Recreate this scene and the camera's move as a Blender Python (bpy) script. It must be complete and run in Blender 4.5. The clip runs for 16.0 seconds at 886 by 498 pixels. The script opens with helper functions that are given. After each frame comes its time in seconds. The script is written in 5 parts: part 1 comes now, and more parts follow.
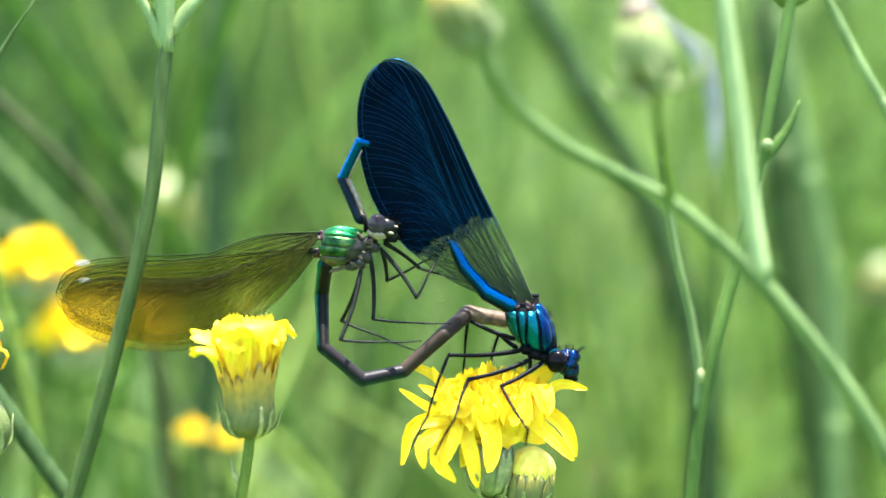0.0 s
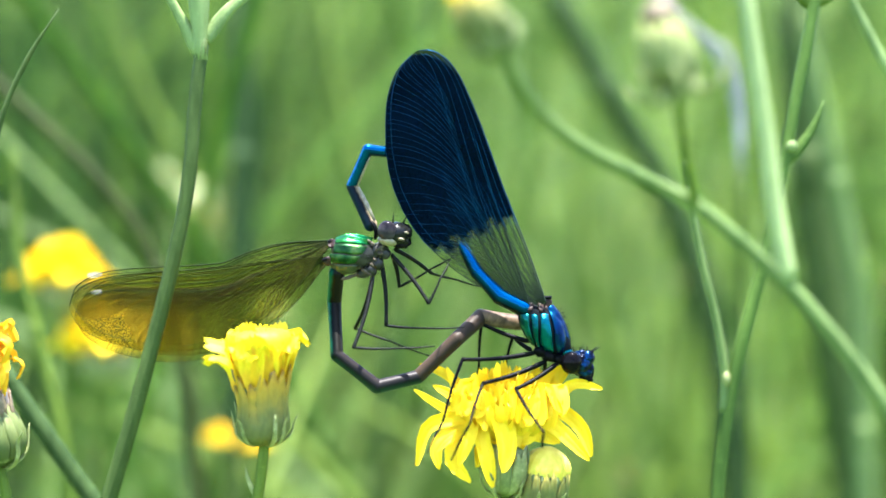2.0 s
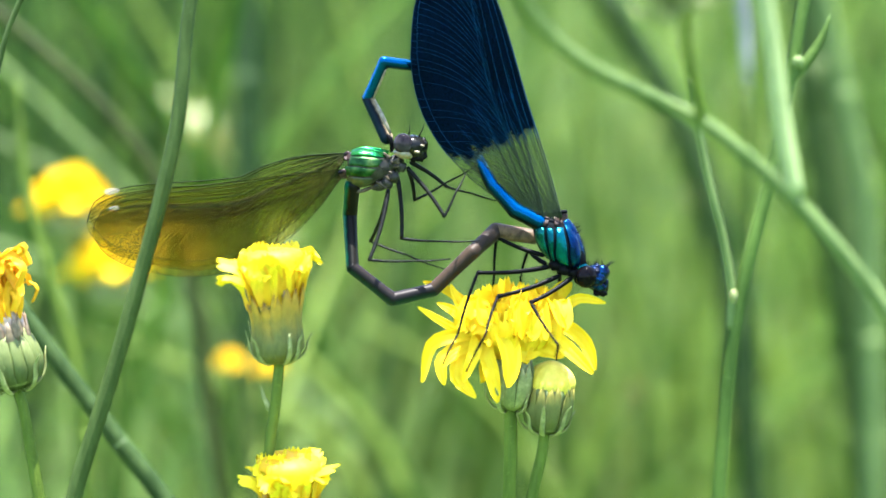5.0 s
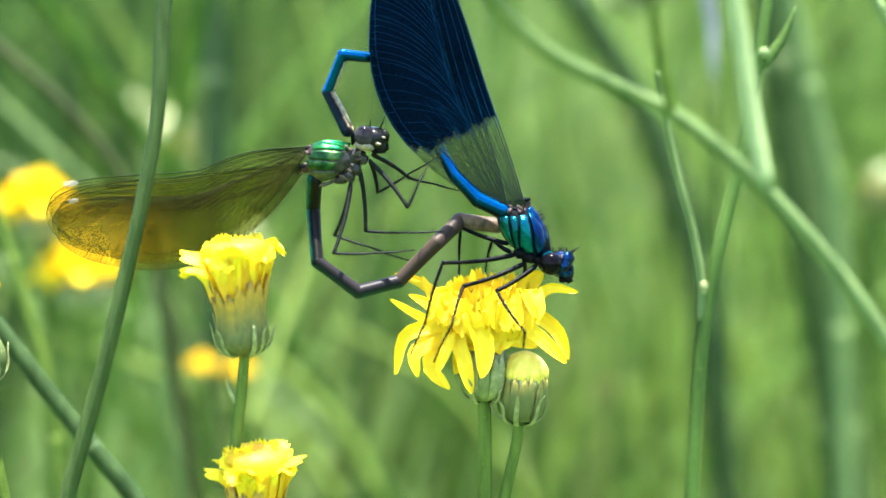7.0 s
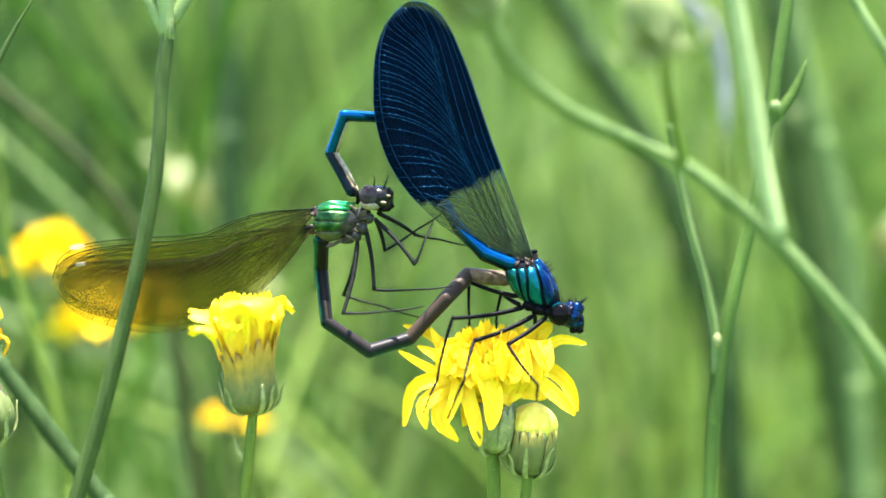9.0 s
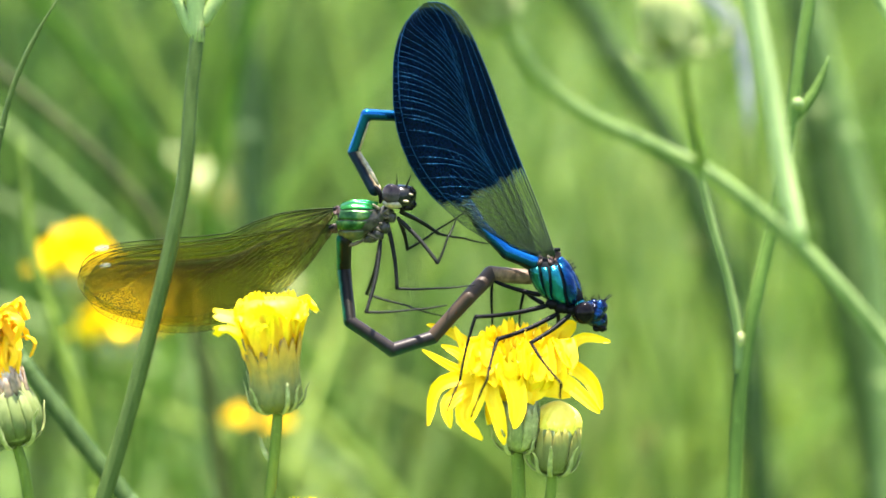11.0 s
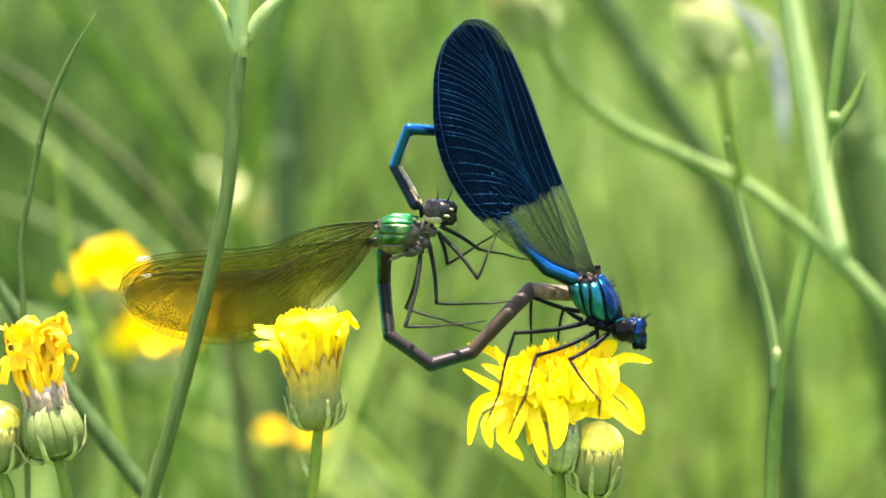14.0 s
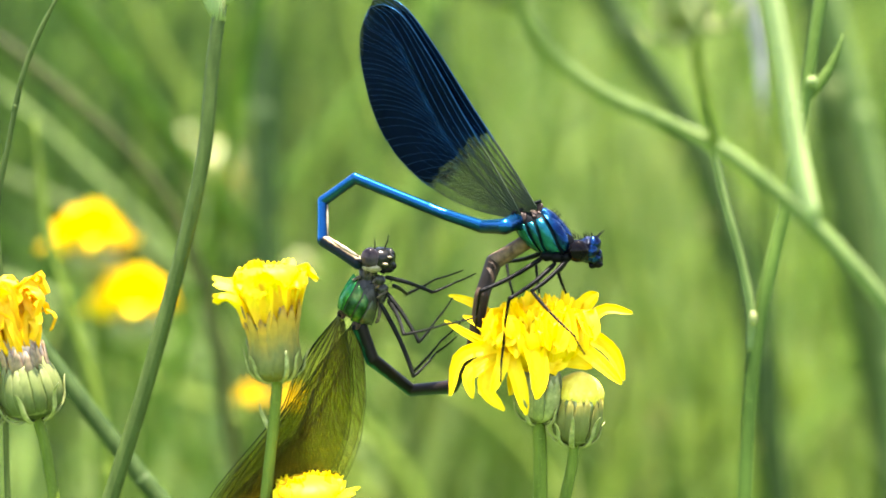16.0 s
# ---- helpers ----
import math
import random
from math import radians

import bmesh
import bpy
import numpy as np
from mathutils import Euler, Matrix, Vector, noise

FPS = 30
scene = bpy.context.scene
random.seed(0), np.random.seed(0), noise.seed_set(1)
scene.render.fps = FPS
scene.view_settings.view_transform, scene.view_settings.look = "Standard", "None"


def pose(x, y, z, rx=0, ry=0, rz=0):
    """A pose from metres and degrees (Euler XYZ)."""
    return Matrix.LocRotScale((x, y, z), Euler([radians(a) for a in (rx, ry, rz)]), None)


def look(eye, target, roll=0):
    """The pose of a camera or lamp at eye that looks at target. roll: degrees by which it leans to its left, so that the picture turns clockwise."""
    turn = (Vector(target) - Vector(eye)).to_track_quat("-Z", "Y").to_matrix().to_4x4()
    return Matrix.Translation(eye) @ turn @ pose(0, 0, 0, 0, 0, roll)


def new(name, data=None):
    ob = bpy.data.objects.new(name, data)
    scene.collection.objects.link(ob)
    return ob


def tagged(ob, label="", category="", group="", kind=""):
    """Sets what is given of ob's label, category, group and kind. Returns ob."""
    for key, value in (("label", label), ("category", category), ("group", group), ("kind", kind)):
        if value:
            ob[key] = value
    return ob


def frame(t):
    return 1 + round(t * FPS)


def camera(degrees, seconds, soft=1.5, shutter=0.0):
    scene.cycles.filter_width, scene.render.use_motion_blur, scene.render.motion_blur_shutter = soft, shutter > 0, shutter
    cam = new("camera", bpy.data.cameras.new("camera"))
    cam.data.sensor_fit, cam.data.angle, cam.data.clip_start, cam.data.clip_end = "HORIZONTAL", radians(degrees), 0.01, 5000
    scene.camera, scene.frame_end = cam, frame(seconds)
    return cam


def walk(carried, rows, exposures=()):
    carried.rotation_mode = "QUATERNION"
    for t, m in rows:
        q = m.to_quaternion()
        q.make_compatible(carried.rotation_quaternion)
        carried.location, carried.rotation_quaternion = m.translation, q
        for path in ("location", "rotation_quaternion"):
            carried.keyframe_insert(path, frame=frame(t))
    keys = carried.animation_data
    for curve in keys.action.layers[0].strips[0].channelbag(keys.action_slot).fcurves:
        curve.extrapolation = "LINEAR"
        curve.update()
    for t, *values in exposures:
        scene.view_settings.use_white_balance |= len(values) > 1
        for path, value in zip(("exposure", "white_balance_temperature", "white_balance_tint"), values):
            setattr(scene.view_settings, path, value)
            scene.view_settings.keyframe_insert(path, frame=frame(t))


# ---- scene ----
F = 784 / math.tan(radians(18))       # drawing units per radian-slope of the lens
D = 0.151                             # distance of the insects from the lens
H = 0.40                              # height of the lens over the ground
U = D / F                             # one drawing unit at that distance, in metres
LENS = 36.0

# ---------------------------------------------------------------- camera
cam = camera(LENS, 16.0, soft=1.6)
cam.data.dof.use_dof = True
cam.data.dof.focus_distance = D
cam.data.dof.aperture_fstop = 10.5


def cam_at(x, z, yaw, pitch, roll):
    return pose(x / 1000, 0, H + z / 1000, 90 + pitch, 0, yaw) @ pose(0, 0, 0, 0, 0, -roll)


walk(cam, [(t, cam_at(x, z, yaw, pitch, roll)) for t, x, z, yaw, pitch, roll in [
    (0.0, -0.61, 0.17, -2.53, 1.04, -2.44),
    (0.5, -0.69, 0.07, -2.94, 0.13, -2.37),
    (1.0, -0.62, 0.35, -1.91, -0.19, -2.07),
    (1.5, -0.65, 0.14, -1.51, 0.39, -2.25),
    (2.0, -0.46, 0.25, -1.46, 1.16, -2.03),
    (2.5, -0.76, 0.29, -2.63, 1.61, -2.19),
    (3.0, -0.44, 0.56, -2.61, 1.51, -1.98),
    (3.5, -0.13, 0.63, -1.76, 0.64, -1.76),
    (4.0, -0.30, 0.46, -1.05, -0.92, -1.12),
    (6.5, -0.20, 0.26, -2.06, -2.49, -0.29),
    (7.0, -0.35, -0.09, -2.47, -2.12, -0.14),
    (7.5, -0.53, -0.21, -1.89, -0.40, -0.15),
    (8.0, -0.45, -0.36, -1.83, 1.76, -0.26),
    (8.5, 0.06, 0.15, -1.97, 1.62, -0.20),
    (9.0, -0.12, -0.13, -1.85, 0.12, -0.10),
    (11.5, 0.06, 0.18, -0.42, 0.01, 0.26),
    (12.0, 0.36, 0.17, 0.22, 0.05, -0.05),
    (12.5, 0.00, 0.00, 0.00, 0.00, 0.00),
    (13.0, -0.10, 0.05, -0.48, 0.06, 0.16),
    (13.5, 0.11, 0.19, -0.13, 0.46, 0.04),
    (14.0, -0.30, 0.00, 0.43, 0.69, 0.17),
    (14.5, 0.57, 0.06, 1.38, 0.27, -0.27),
    (15.0, 0.04, 0.08, 0.69, 0.07, -0.35),
    (15.5, 0.28, -0.14, 0.00, 0.11, 0.05),
    (16.0, 0.00, 0.13, -0.36, -0.88, 0.23)]],
    exposures=[(0.0, 2.60, 5950, 12), (8.0, 2.50, 6050, 12), (9.0, 2.60, 6200, 12), (11.5, 2.68, 6750, 14), (16.0, 2.70, 7200, 16)])

# ---------------------------------------------------------------- light
SUN_FROM = Vector((0.05, -0.09, 1.0)).normalized()
world = bpy.data.worlds.new("sky")
scene.world = world
world.use_nodes = True
sky = world.node_tree.nodes.new("ShaderNodeTexSky")
sky.sky_type = 'NISHITA'
sky.sun_disc = False
sky.sun_elevation = math.asin(SUN_FROM.z)
sky.sun_rotation = math.atan2(SUN_FROM.x, SUN_FROM.y)
world.node_tree.links.new(sky.outputs[0], world.node_tree.nodes["Background"].inputs[0])
world.node_tree.nodes["Background"].inputs[1].default_value = 0.15
sun = new("sun", bpy.data.lights.new("sun", 'SUN'))
sun.data.energy = 5.6
sun.data.angle = radians(0.5)
sun.data.color = (1.0, 0.95, 0.86)
sun.matrix_world = look(SUN_FROM * 5, (0, 0, 0))


# ---------------------------------------------------------------- materials
class Mat:
    """A small node-graph writer."""

    def __init__(self, name):
        self.m = bpy.data.materials.new(name)
        self.m.use_nodes = True
        self.t = self.m.node_tree
        self.n, self.l = self.t.nodes, self.t.links
        self.b = self.n["Principled BSDF"]
        self.out = self.n["Material Output"]
        self.co = self.n.new("ShaderNodeTexCoord")

    def node(self, kind, **kw):
        nd = self.n.new(kind)
        for k, v in kw.items():
            nd.inputs[k].default_value = v
        return nd

    def noise(self, scale, detail=3.0, rough=0.55, stretch=None):
        nd = self.node("ShaderNodeTexNoise", Scale=scale, Detail=detail, Roughness=rough)
        src = self.co.outputs["Object"]
        if stretch:
            mp = self.n.new("ShaderNodeMapping")
            mp.inputs["Scale"].default_value = stretch
            self.l.new(src, mp.inputs[0])
            src = mp.outputs[0]
        self.l.new(src, nd.inputs["Vector"])
        return nd.outputs["Fac"]

    def axis(self, k):
        sp = self.n.new("ShaderNodeSeparateXYZ")
        self.l.new(self.co.outputs["Object"], sp.inputs[0])
        return sp.outputs[k]

    def math(self, op, a, b=0.0, clamp=False):
        nd = self.n.new("ShaderNodeMath")
        nd.operation, nd.use_clamp = op, clamp
        for i, v in enumerate((a, b)):
            if isinstance(v, (int, float)):
                nd.inputs[i].default_value = v
            else:
                self.l.new(v, nd.inputs[i])
        return nd.outputs[0]

    def ramp(self, fac, stops):
        nd = self.n.new("ShaderNodeValToRGB")
        els = nd.color_ramp.elements
        while len(els) < len(stops):
            els.new(0.5)
        for e, (p, c) in zip(els, stops):
            e.position = p
            e.color = (*c, 1) if len(c) == 3 else c
        self.l.new(fac, nd.inputs[0])
        return nd.outputs[0]

    def mix(self, fac, a, b, mode='MIX'):
        nd = self.n.new("ShaderNodeMix")
        nd.data_type, nd.blend_type = 'RGBA', mode
        for i, v in ((0, fac), (6, a), (7, b)):
            if isinstance(v, (int, float)):
                nd.inputs[i].default_value = (v, v, v, 1) if i else v
            elif isinstance(v, tuple):
                nd.inputs[i].default_value = (*v, 1)
            else:
                self.l.new(v, nd.inputs[i])
        return nd.outputs[2]

    def bump(self, height, strength, distance):
        nd = self.node("ShaderNodeBump", Strength=strength, Distance=distance)
        self.l.new(height, nd.inputs["Height"])
        self.l.new(nd.outputs[0], self.b.inputs["Normal"])

    def set(self, **kw):
        for k, v in kw.items():
            k = k.replace("_", " ")
            if isinstance(v, (int, float)):
                self.b.inputs[k].default_value = v
            elif isinstance(v, tuple):
                self.b.inputs[k].default_value = (*v, 1)
            else:
                self.l.new(v, self.b.inputs[k])
        return self.m

    def translucent(self, color, amount):
        """Mix in light that shines through a thin leaf or petal."""
        tr = self.n.new("ShaderNodeBsdfTranslucent")
        if isinstance(color, tuple):
            tr.inputs[0].default_value = (*color, 1)
        else:
            self.l.new(color, tr.inputs[0])
        mx = self.n.new("ShaderNodeMixShader")
        mx.inputs[0].default_value = amount
        self.l.new(self.b.outputs[0], mx.inputs[1])
        self.l.new(tr.outputs[0], mx.inputs[2])
        self.l.new(mx.outputs[0], self.out.inputs[0])
        return self.m


def plant_green(name, dark, light, scale=900, rough=0.55, through_light=0.0, random=True, spread=(0.3, 0.72), strength=0.55):
    m = Mat(name)
    c = m.ramp(m.noise(scale, 4, 0.6, (1, 1, 0.18)), [(spread[0], dark), (spread[1], light)])
    c = m.mix(m.ramp(m.noise(scale * 5, 3, 0.7), [(0.58, (0, 0, 0)), (0.75, (0.5, 0.5, 0.5))]), c, tuple(min(1, 1.45 * v + 0.012) for v in light))
    if random:
        geo = m.n.new("ShaderNodeNewGeometry")
        c = m.mix(strength, c, m.ramp(geo.outputs["Random Per Island"],
                                      [(0.0, (0.45, 0.55, 0.55)), (0.5, (1, 1, 1)), (1.0, (1.45, 1.25, 0.85))]), 'MULTIPLY')
    fine = m.math('ADD', m.noise(scale * 3, 3, 0.6, (1, 1, 0.06)), m.math('MULTIPLY', m.noise(scale * 6, 2), 0.5))
    m.bump(fine, 0.8, 0.00014)
    m.set(Base_Color=c, Roughness=rough, Specular_IOR_Level=0.085)
    if through_light:
        m.translucent(c, through_light)
    return m.m


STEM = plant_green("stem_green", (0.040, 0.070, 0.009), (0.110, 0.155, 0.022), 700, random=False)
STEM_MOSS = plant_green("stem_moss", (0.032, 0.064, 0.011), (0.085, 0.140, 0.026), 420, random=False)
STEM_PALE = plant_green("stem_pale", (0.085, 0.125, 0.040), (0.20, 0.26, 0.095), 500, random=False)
# lit copy of the stem green: sunlight on an upright branch painted as paler colour
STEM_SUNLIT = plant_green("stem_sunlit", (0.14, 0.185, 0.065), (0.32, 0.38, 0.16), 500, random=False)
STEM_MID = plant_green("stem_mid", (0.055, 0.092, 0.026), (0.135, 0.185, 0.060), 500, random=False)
# shaded copies of the stem green: the next two carry shade in their colour
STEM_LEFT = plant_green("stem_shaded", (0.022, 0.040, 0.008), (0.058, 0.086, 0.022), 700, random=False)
STEM_SHADE = plant_green("stem_in_shade", (0.014, 0.030, 0.007), (0.036, 0.062, 0.017), 700, random=False)
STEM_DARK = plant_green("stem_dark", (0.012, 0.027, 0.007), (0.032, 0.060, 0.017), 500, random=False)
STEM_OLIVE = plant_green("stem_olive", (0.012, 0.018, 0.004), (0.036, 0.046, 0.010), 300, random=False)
GRASS = plant_green("grass", (0.046, 0.106, 0.017), (0.21, 0.345, 0.064), 40, 0.5, 0.4, strength=0.9)
# shaded and sunlit copies of the grass green, light put into the colour
GRASS_SHADED = plant_green("grass_shaded", (0.02, 0.055, 0.010), (0.05, 0.10, 0.022), 30, 0.5, 0.2)
GRASS_SUNLIT = plant_green("grass_sunlit", (0.24, 0.38, 0.09), (0.45, 0.55, 0.20), 30, 0.5, 0.4)
GRASS_FAR = plant_green("grass_far", (0.050, 0.108, 0.024), (0.28, 0.40, 0.098), 5, 0.5, 0.45, spread=(0.36, 0.66), strength=0.7)


def involucre_green():
    m = Mat("involucre")
    c = m.ramp(m.noise(1500, 4, 0.6, (1, 1, 0.2)), [(0.3, (0.075, 0.095, 0.024)), (0.55, (0.145, 0.17, 0.048)), (0.75, (0.28, 0.28, 0.115))])
    m.bump(m.noise(5000, 3), 0.4, 0.00005)
    return m.set(Base_Color=c, Roughness=0.62)


def bract_green():
    m = Mat("bract")
    c = m.ramp(m.noise(1200, 3, 0.6), [(0.3, (0.13, 0.155, 0.045)), (0.6, (0.25, 0.27, 0.095)), (0.8, (0.42, 0.41, 0.21))])
    m.bump(m.noise(6000, 3), 0.4, 0.00005)
    m.set(Base_Color=c, Roughness=0.6)
    return m.translucent(c, 0.15)


def petal_yellow(name, a, b, t=0.36):
    m = Mat(name)
    c = m.ramp(m.noise(700, 3, 0.6), [(0.25, a), (0.7, b)])
    m.bump(m.noise(2600, 2, 0.5), 0.2, 0.00005)
    m.set(Base_Color=c, Roughness=0.58, Specular_IOR_Level=0.3)
    return m.translucent(c, t)


def aged_bract(name, stops):
    """A bract whose colour changes from its foot to its tip."""
    m = Mat(name)
    sp = m.n.new("ShaderNodeSeparateXYZ")
    m.l.new(m.co.outputs["Generated"], sp.inputs[0])
    z = m.math('ADD', sp.outputs[2], m.math('MULTIPLY', m.math('SUBTRACT', m.noise(900, 3), 0.5), 0.35), True)
    c = m.ramp(z, stops)
    c = m.mix(0.5, c, m.ramp(m.noise(2600, 4, 0.65, (1, 1, 0.25)), [(0.3, (0.6, 0.6, 0.55)), (0.7, (1.25, 1.25, 1.2))]), 'MULTIPLY')
    m.bump(m.noise(4500, 3, 0.6, (1, 1, 0.2)), 0.5, 0.00006)
    m.set(Base_Color=c, Roughness=0.6, Specular_IOR_Level=0.25)
    return m.translucent(c, 0.2)


INVOLUCRE, BRACT = involucre_green(), bract_green()
BRACT_AGED = aged_bract("bract_aged", [(0.0, (0.085, 0.105, 0.034)), (0.35, (0.155, 0.160, 0.046)), (0.6, (0.28, 0.21, 0.04)), (0.85, (0.50, 0.30, 0.03)), (1.0, (0.22, 0.11, 0.02))])
BRACT_BUD = aged_bract("bract_bud", [(0.0, (0.085, 0.11, 0.030)), (0.6, (0.14, 0.155, 0.042)), (0.85, (0.24, 0.21, 0.045)), (1.0, (0.50, 0.38, 0.05))])
BRACT_PALE = aged_bract("bract_pale", [(0.0, (0.13, 0.16, 0.05)), (0.6, (0.21, 0.24, 0.08)), (1.0, (0.30, 0.31, 0.11))])
BRACT_GREEN = aged_bract("bract_green", [(0.0, (0.060, 0.085, 0.022)), (0.6, (0.11, 0.14, 0.038)), (1.0, (0.19, 0.21, 0.08))])
BRACT_LIGHT = aged_bract("bract_light", [(0.0, (0.16, 0.20, 0.07)), (0.5, (0.20, 0.235, 0.085)), (1.0, (0.26, 0.28, 0.12))])
PETAL = petal_yellow("petal", (0.90, 0.64, 0.003), (0.95, 0.76, 0.007))
PETAL_FADE = aged_bract("petal_fading", [(0.0, (0.62, 0.33, 0.02)), (0.3, (0.82, 0.50, 0.012)), (0.6, (0.93, 0.70, 0.008)), (1.0, (0.95, 0.80, 0.010))])
PETAL_OLD = petal_yellow("petal_old", (0.80, 0.44, 0.006), (0.92, 0.60, 0.008))


def plain(name, a, b, scale, rough=0.6, metal=0.0, spec=0.5, bump=0.3, bscale=4000):
    m = Mat(name)
    c = m.ramp(m.noise(scale, 3, 0.6), [(0.3, a), (0.7, b)])
    m.bump(m.noise(bscale, 2), bump, 0.00004)
    return m.set(Base_Color=c, Roughness=rough, Metallic=metal, Specular_IOR_Level=spec)


DRY = plain("dry_leaf", (0.17, 0.16, 0.15), (0.34, 0.32, 0.29), 220, 0.6, 0.0, 0.2)
BROWN_TIP = plain("withered_brown", (0.085, 0.060, 0.035), (0.25, 0.17, 0.095), 1800)
PAPPUS = plain("pappus", (0.30, 0.22, 0.16), (0.60, 0.48, 0.38), 1500)
YELLOW_TIP = petal_yellow("bud_yellow", (0.62, 0.47, 0.03), (0.82, 0.68, 0.10), 0.15)
LEG = plain("leg_black", (0.0012, 0.0014, 0.0016), (0.004, 0.0044, 0.0048), 3000, 0.42, 0.0, 0.04)
LEG_GREY = plain("leg_grey", (0.002, 0.0025, 0.0025), (0.010, 0.011, 0.009), 2500, 0.42, 0.0, 0.05)
SEAM = plain("seam_black", (0.002, 0.003, 0.004), (0.005, 0.006, 0.008), 3000, 0.6, 0.0, 0.03)
EYE_DARK = plain("eye_dark", (0.001, 0.001, 0.002), (0.004, 0.003, 0.003), 2500, 0.09, 0.0, 0.06, 0.03)
EYE_GREY = plain("eye_grey", (0.006, 0.005, 0.007), (0.045, 0.038, 0.042), 700, 0.10, 0.0, 0.08, 0.03)
HINGE = plain("wing_hinge", (0.003, 0.002, 0.002), (0.045, 0.026, 0.021), 4200, 0.4, 0.0, 0.12, 0.9, 6000)
CREAM = plain("cream", (0.10, 0.08, 0.045), (0.26, 0.22, 0.15), 2500, 0.45)
UNDER_GREY = plain("thorax_underside", (0.004, 0.005, 0.004), (0.040, 0.037, 0.028), 1400, 0.32, 0.1, 0.2)


def clear_spot():
    m = Mat("stigma_clear")
    m.set(Base_Color=m.ramp(m.noise(2000, 2), [(0.3, (0.30, 0.28, 0.22)), (0.7, (0.5, 0.48, 0.42))]), Roughness=0.4)
    thin = m.n.new("ShaderNodeBsdfTransparent")
    mx = m.n.new("ShaderNodeMixShader")
    mx.inputs[0].default_value = 0.22
    m.l.new(thin.outputs[0], mx.inputs[1])
    m.l.new(m.b.outputs[0], mx.inputs[2])
    m.l.new(mx.outputs[0], m.out.inputs[0])
    return m.m


STIGMA = clear_spot()


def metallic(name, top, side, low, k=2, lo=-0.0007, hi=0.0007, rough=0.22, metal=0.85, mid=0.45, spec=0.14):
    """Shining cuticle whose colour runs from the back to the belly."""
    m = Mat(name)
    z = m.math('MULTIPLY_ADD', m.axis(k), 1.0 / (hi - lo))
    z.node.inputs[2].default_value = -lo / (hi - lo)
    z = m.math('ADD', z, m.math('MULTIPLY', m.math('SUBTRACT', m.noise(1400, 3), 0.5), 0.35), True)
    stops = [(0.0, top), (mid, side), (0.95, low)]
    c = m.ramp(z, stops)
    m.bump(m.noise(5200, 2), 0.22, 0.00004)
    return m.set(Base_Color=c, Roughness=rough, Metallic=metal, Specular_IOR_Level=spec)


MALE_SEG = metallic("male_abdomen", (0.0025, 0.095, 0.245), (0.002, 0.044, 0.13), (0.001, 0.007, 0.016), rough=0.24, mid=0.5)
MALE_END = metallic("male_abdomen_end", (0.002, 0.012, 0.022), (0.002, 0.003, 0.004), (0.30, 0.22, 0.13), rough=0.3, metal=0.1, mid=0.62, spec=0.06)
FEM_GREEN = metallic("female_abdomen", (0.004, 0.085, 0.040), (0.002, 0.0035, 0.003), (0.012, 0.010, 0.007), mid=0.30, rough=0.30, metal=0.4, spec=0.07)
# low colour of the next two lightened: paints sunlight on the loop's upper side
FEM_MID = metallic("female_abdomen_mid", (0.005, 0.030, 0.018), (0.003, 0.0035, 0.0032), (0.014, 0.010, 0.009), rough=0.44, metal=0.1, spec=0.12)
FEM_BROWN = metallic("female_abdomen_brown", (0.027, 0.018, 0.012), (0.020, 0.014, 0.009), (0.042, 0.027, 0.017), rough=0.48, metal=0.0, spec=0.10)
FEM_END = plain("female_abdomen_tip", (0.038, 0.025, 0.015), (0.15, 0.098, 0.058), 1300, 0.5, 0.0, 0.12, 0.5, 2600)


def thorax_metal(name, a, b, c2, scale=420, rough=0.22):
    m = Mat(name)
    col = m.ramp(m.noise(scale, 2, 0.5), [(0.32, a), (0.5, b), (0.68, c2)])
    col = m.mix(0.55, col, m.ramp(m.noise(2400, 4, 0.65), [(0.34, (0.35, 0.4, 0.4)), (0.62, (1.15, 1.15, 1.15))]), 'MULTIPLY')
    m.bump(m.noise(3000, 4, 0.6), 0.55, 0.00009)
    return m.set(Base_Color=col, Roughness=rough, Metallic=0.85, Specular_IOR_Level=0.2)


MALE_BLUE = thorax_metal("male_thorax_blue", (0.0015, 0.012, 0.050), (0.002, 0.026, 0.092), (0.002, 0.048, 0.105))
MALE_TEAL = thorax_metal("male_thorax_teal", (0.002, 0.036, 0.045), (0.003, 0.085, 0.092), (0.004, 0.10, 0.14))
MALE_GREEN = thorax_metal("male_thorax_green", (0.004, 0.045, 0.042), (0.006, 0.10, 0.085), (0.010, 0.125, 0.075))
HEAD_BLUE = thorax_metal("male_head", (0.0012, 0.002, 0.005), (0.003, 0.008, 0.030), (0.005, 0.038, 0.125), 1300)
FEM_THORAX = thorax_metal("female_thorax", (0.005, 0.024, 0.008), (0.020, 0.066, 0.018), (0.070, 0.115, 0.032), 700, rough=0.30)
FEM_BACK = thorax_metal("female_back", (0.002, 0.045, 0.025), (0.006, 0.11, 0.03), (0.035, 0.16, 0.02))
FEM_SIDE = plain("female_side", (0.012, 0.022, 0.008), (0.055, 0.062, 0.028), 900, 0.35, 0.3, 0.3)
SCLERITE = plain("sclerite", (0.010, 0.009, 0.006), (0.11, 0.085, 0.055), 1900, 0.38, 0.0, 0.15)
FEM_HEAD = plain("female_head", (0.002, 0.003, 0.003), (0.010, 0.010, 0.009), 1500, 0.2, 0.1, 0.15)


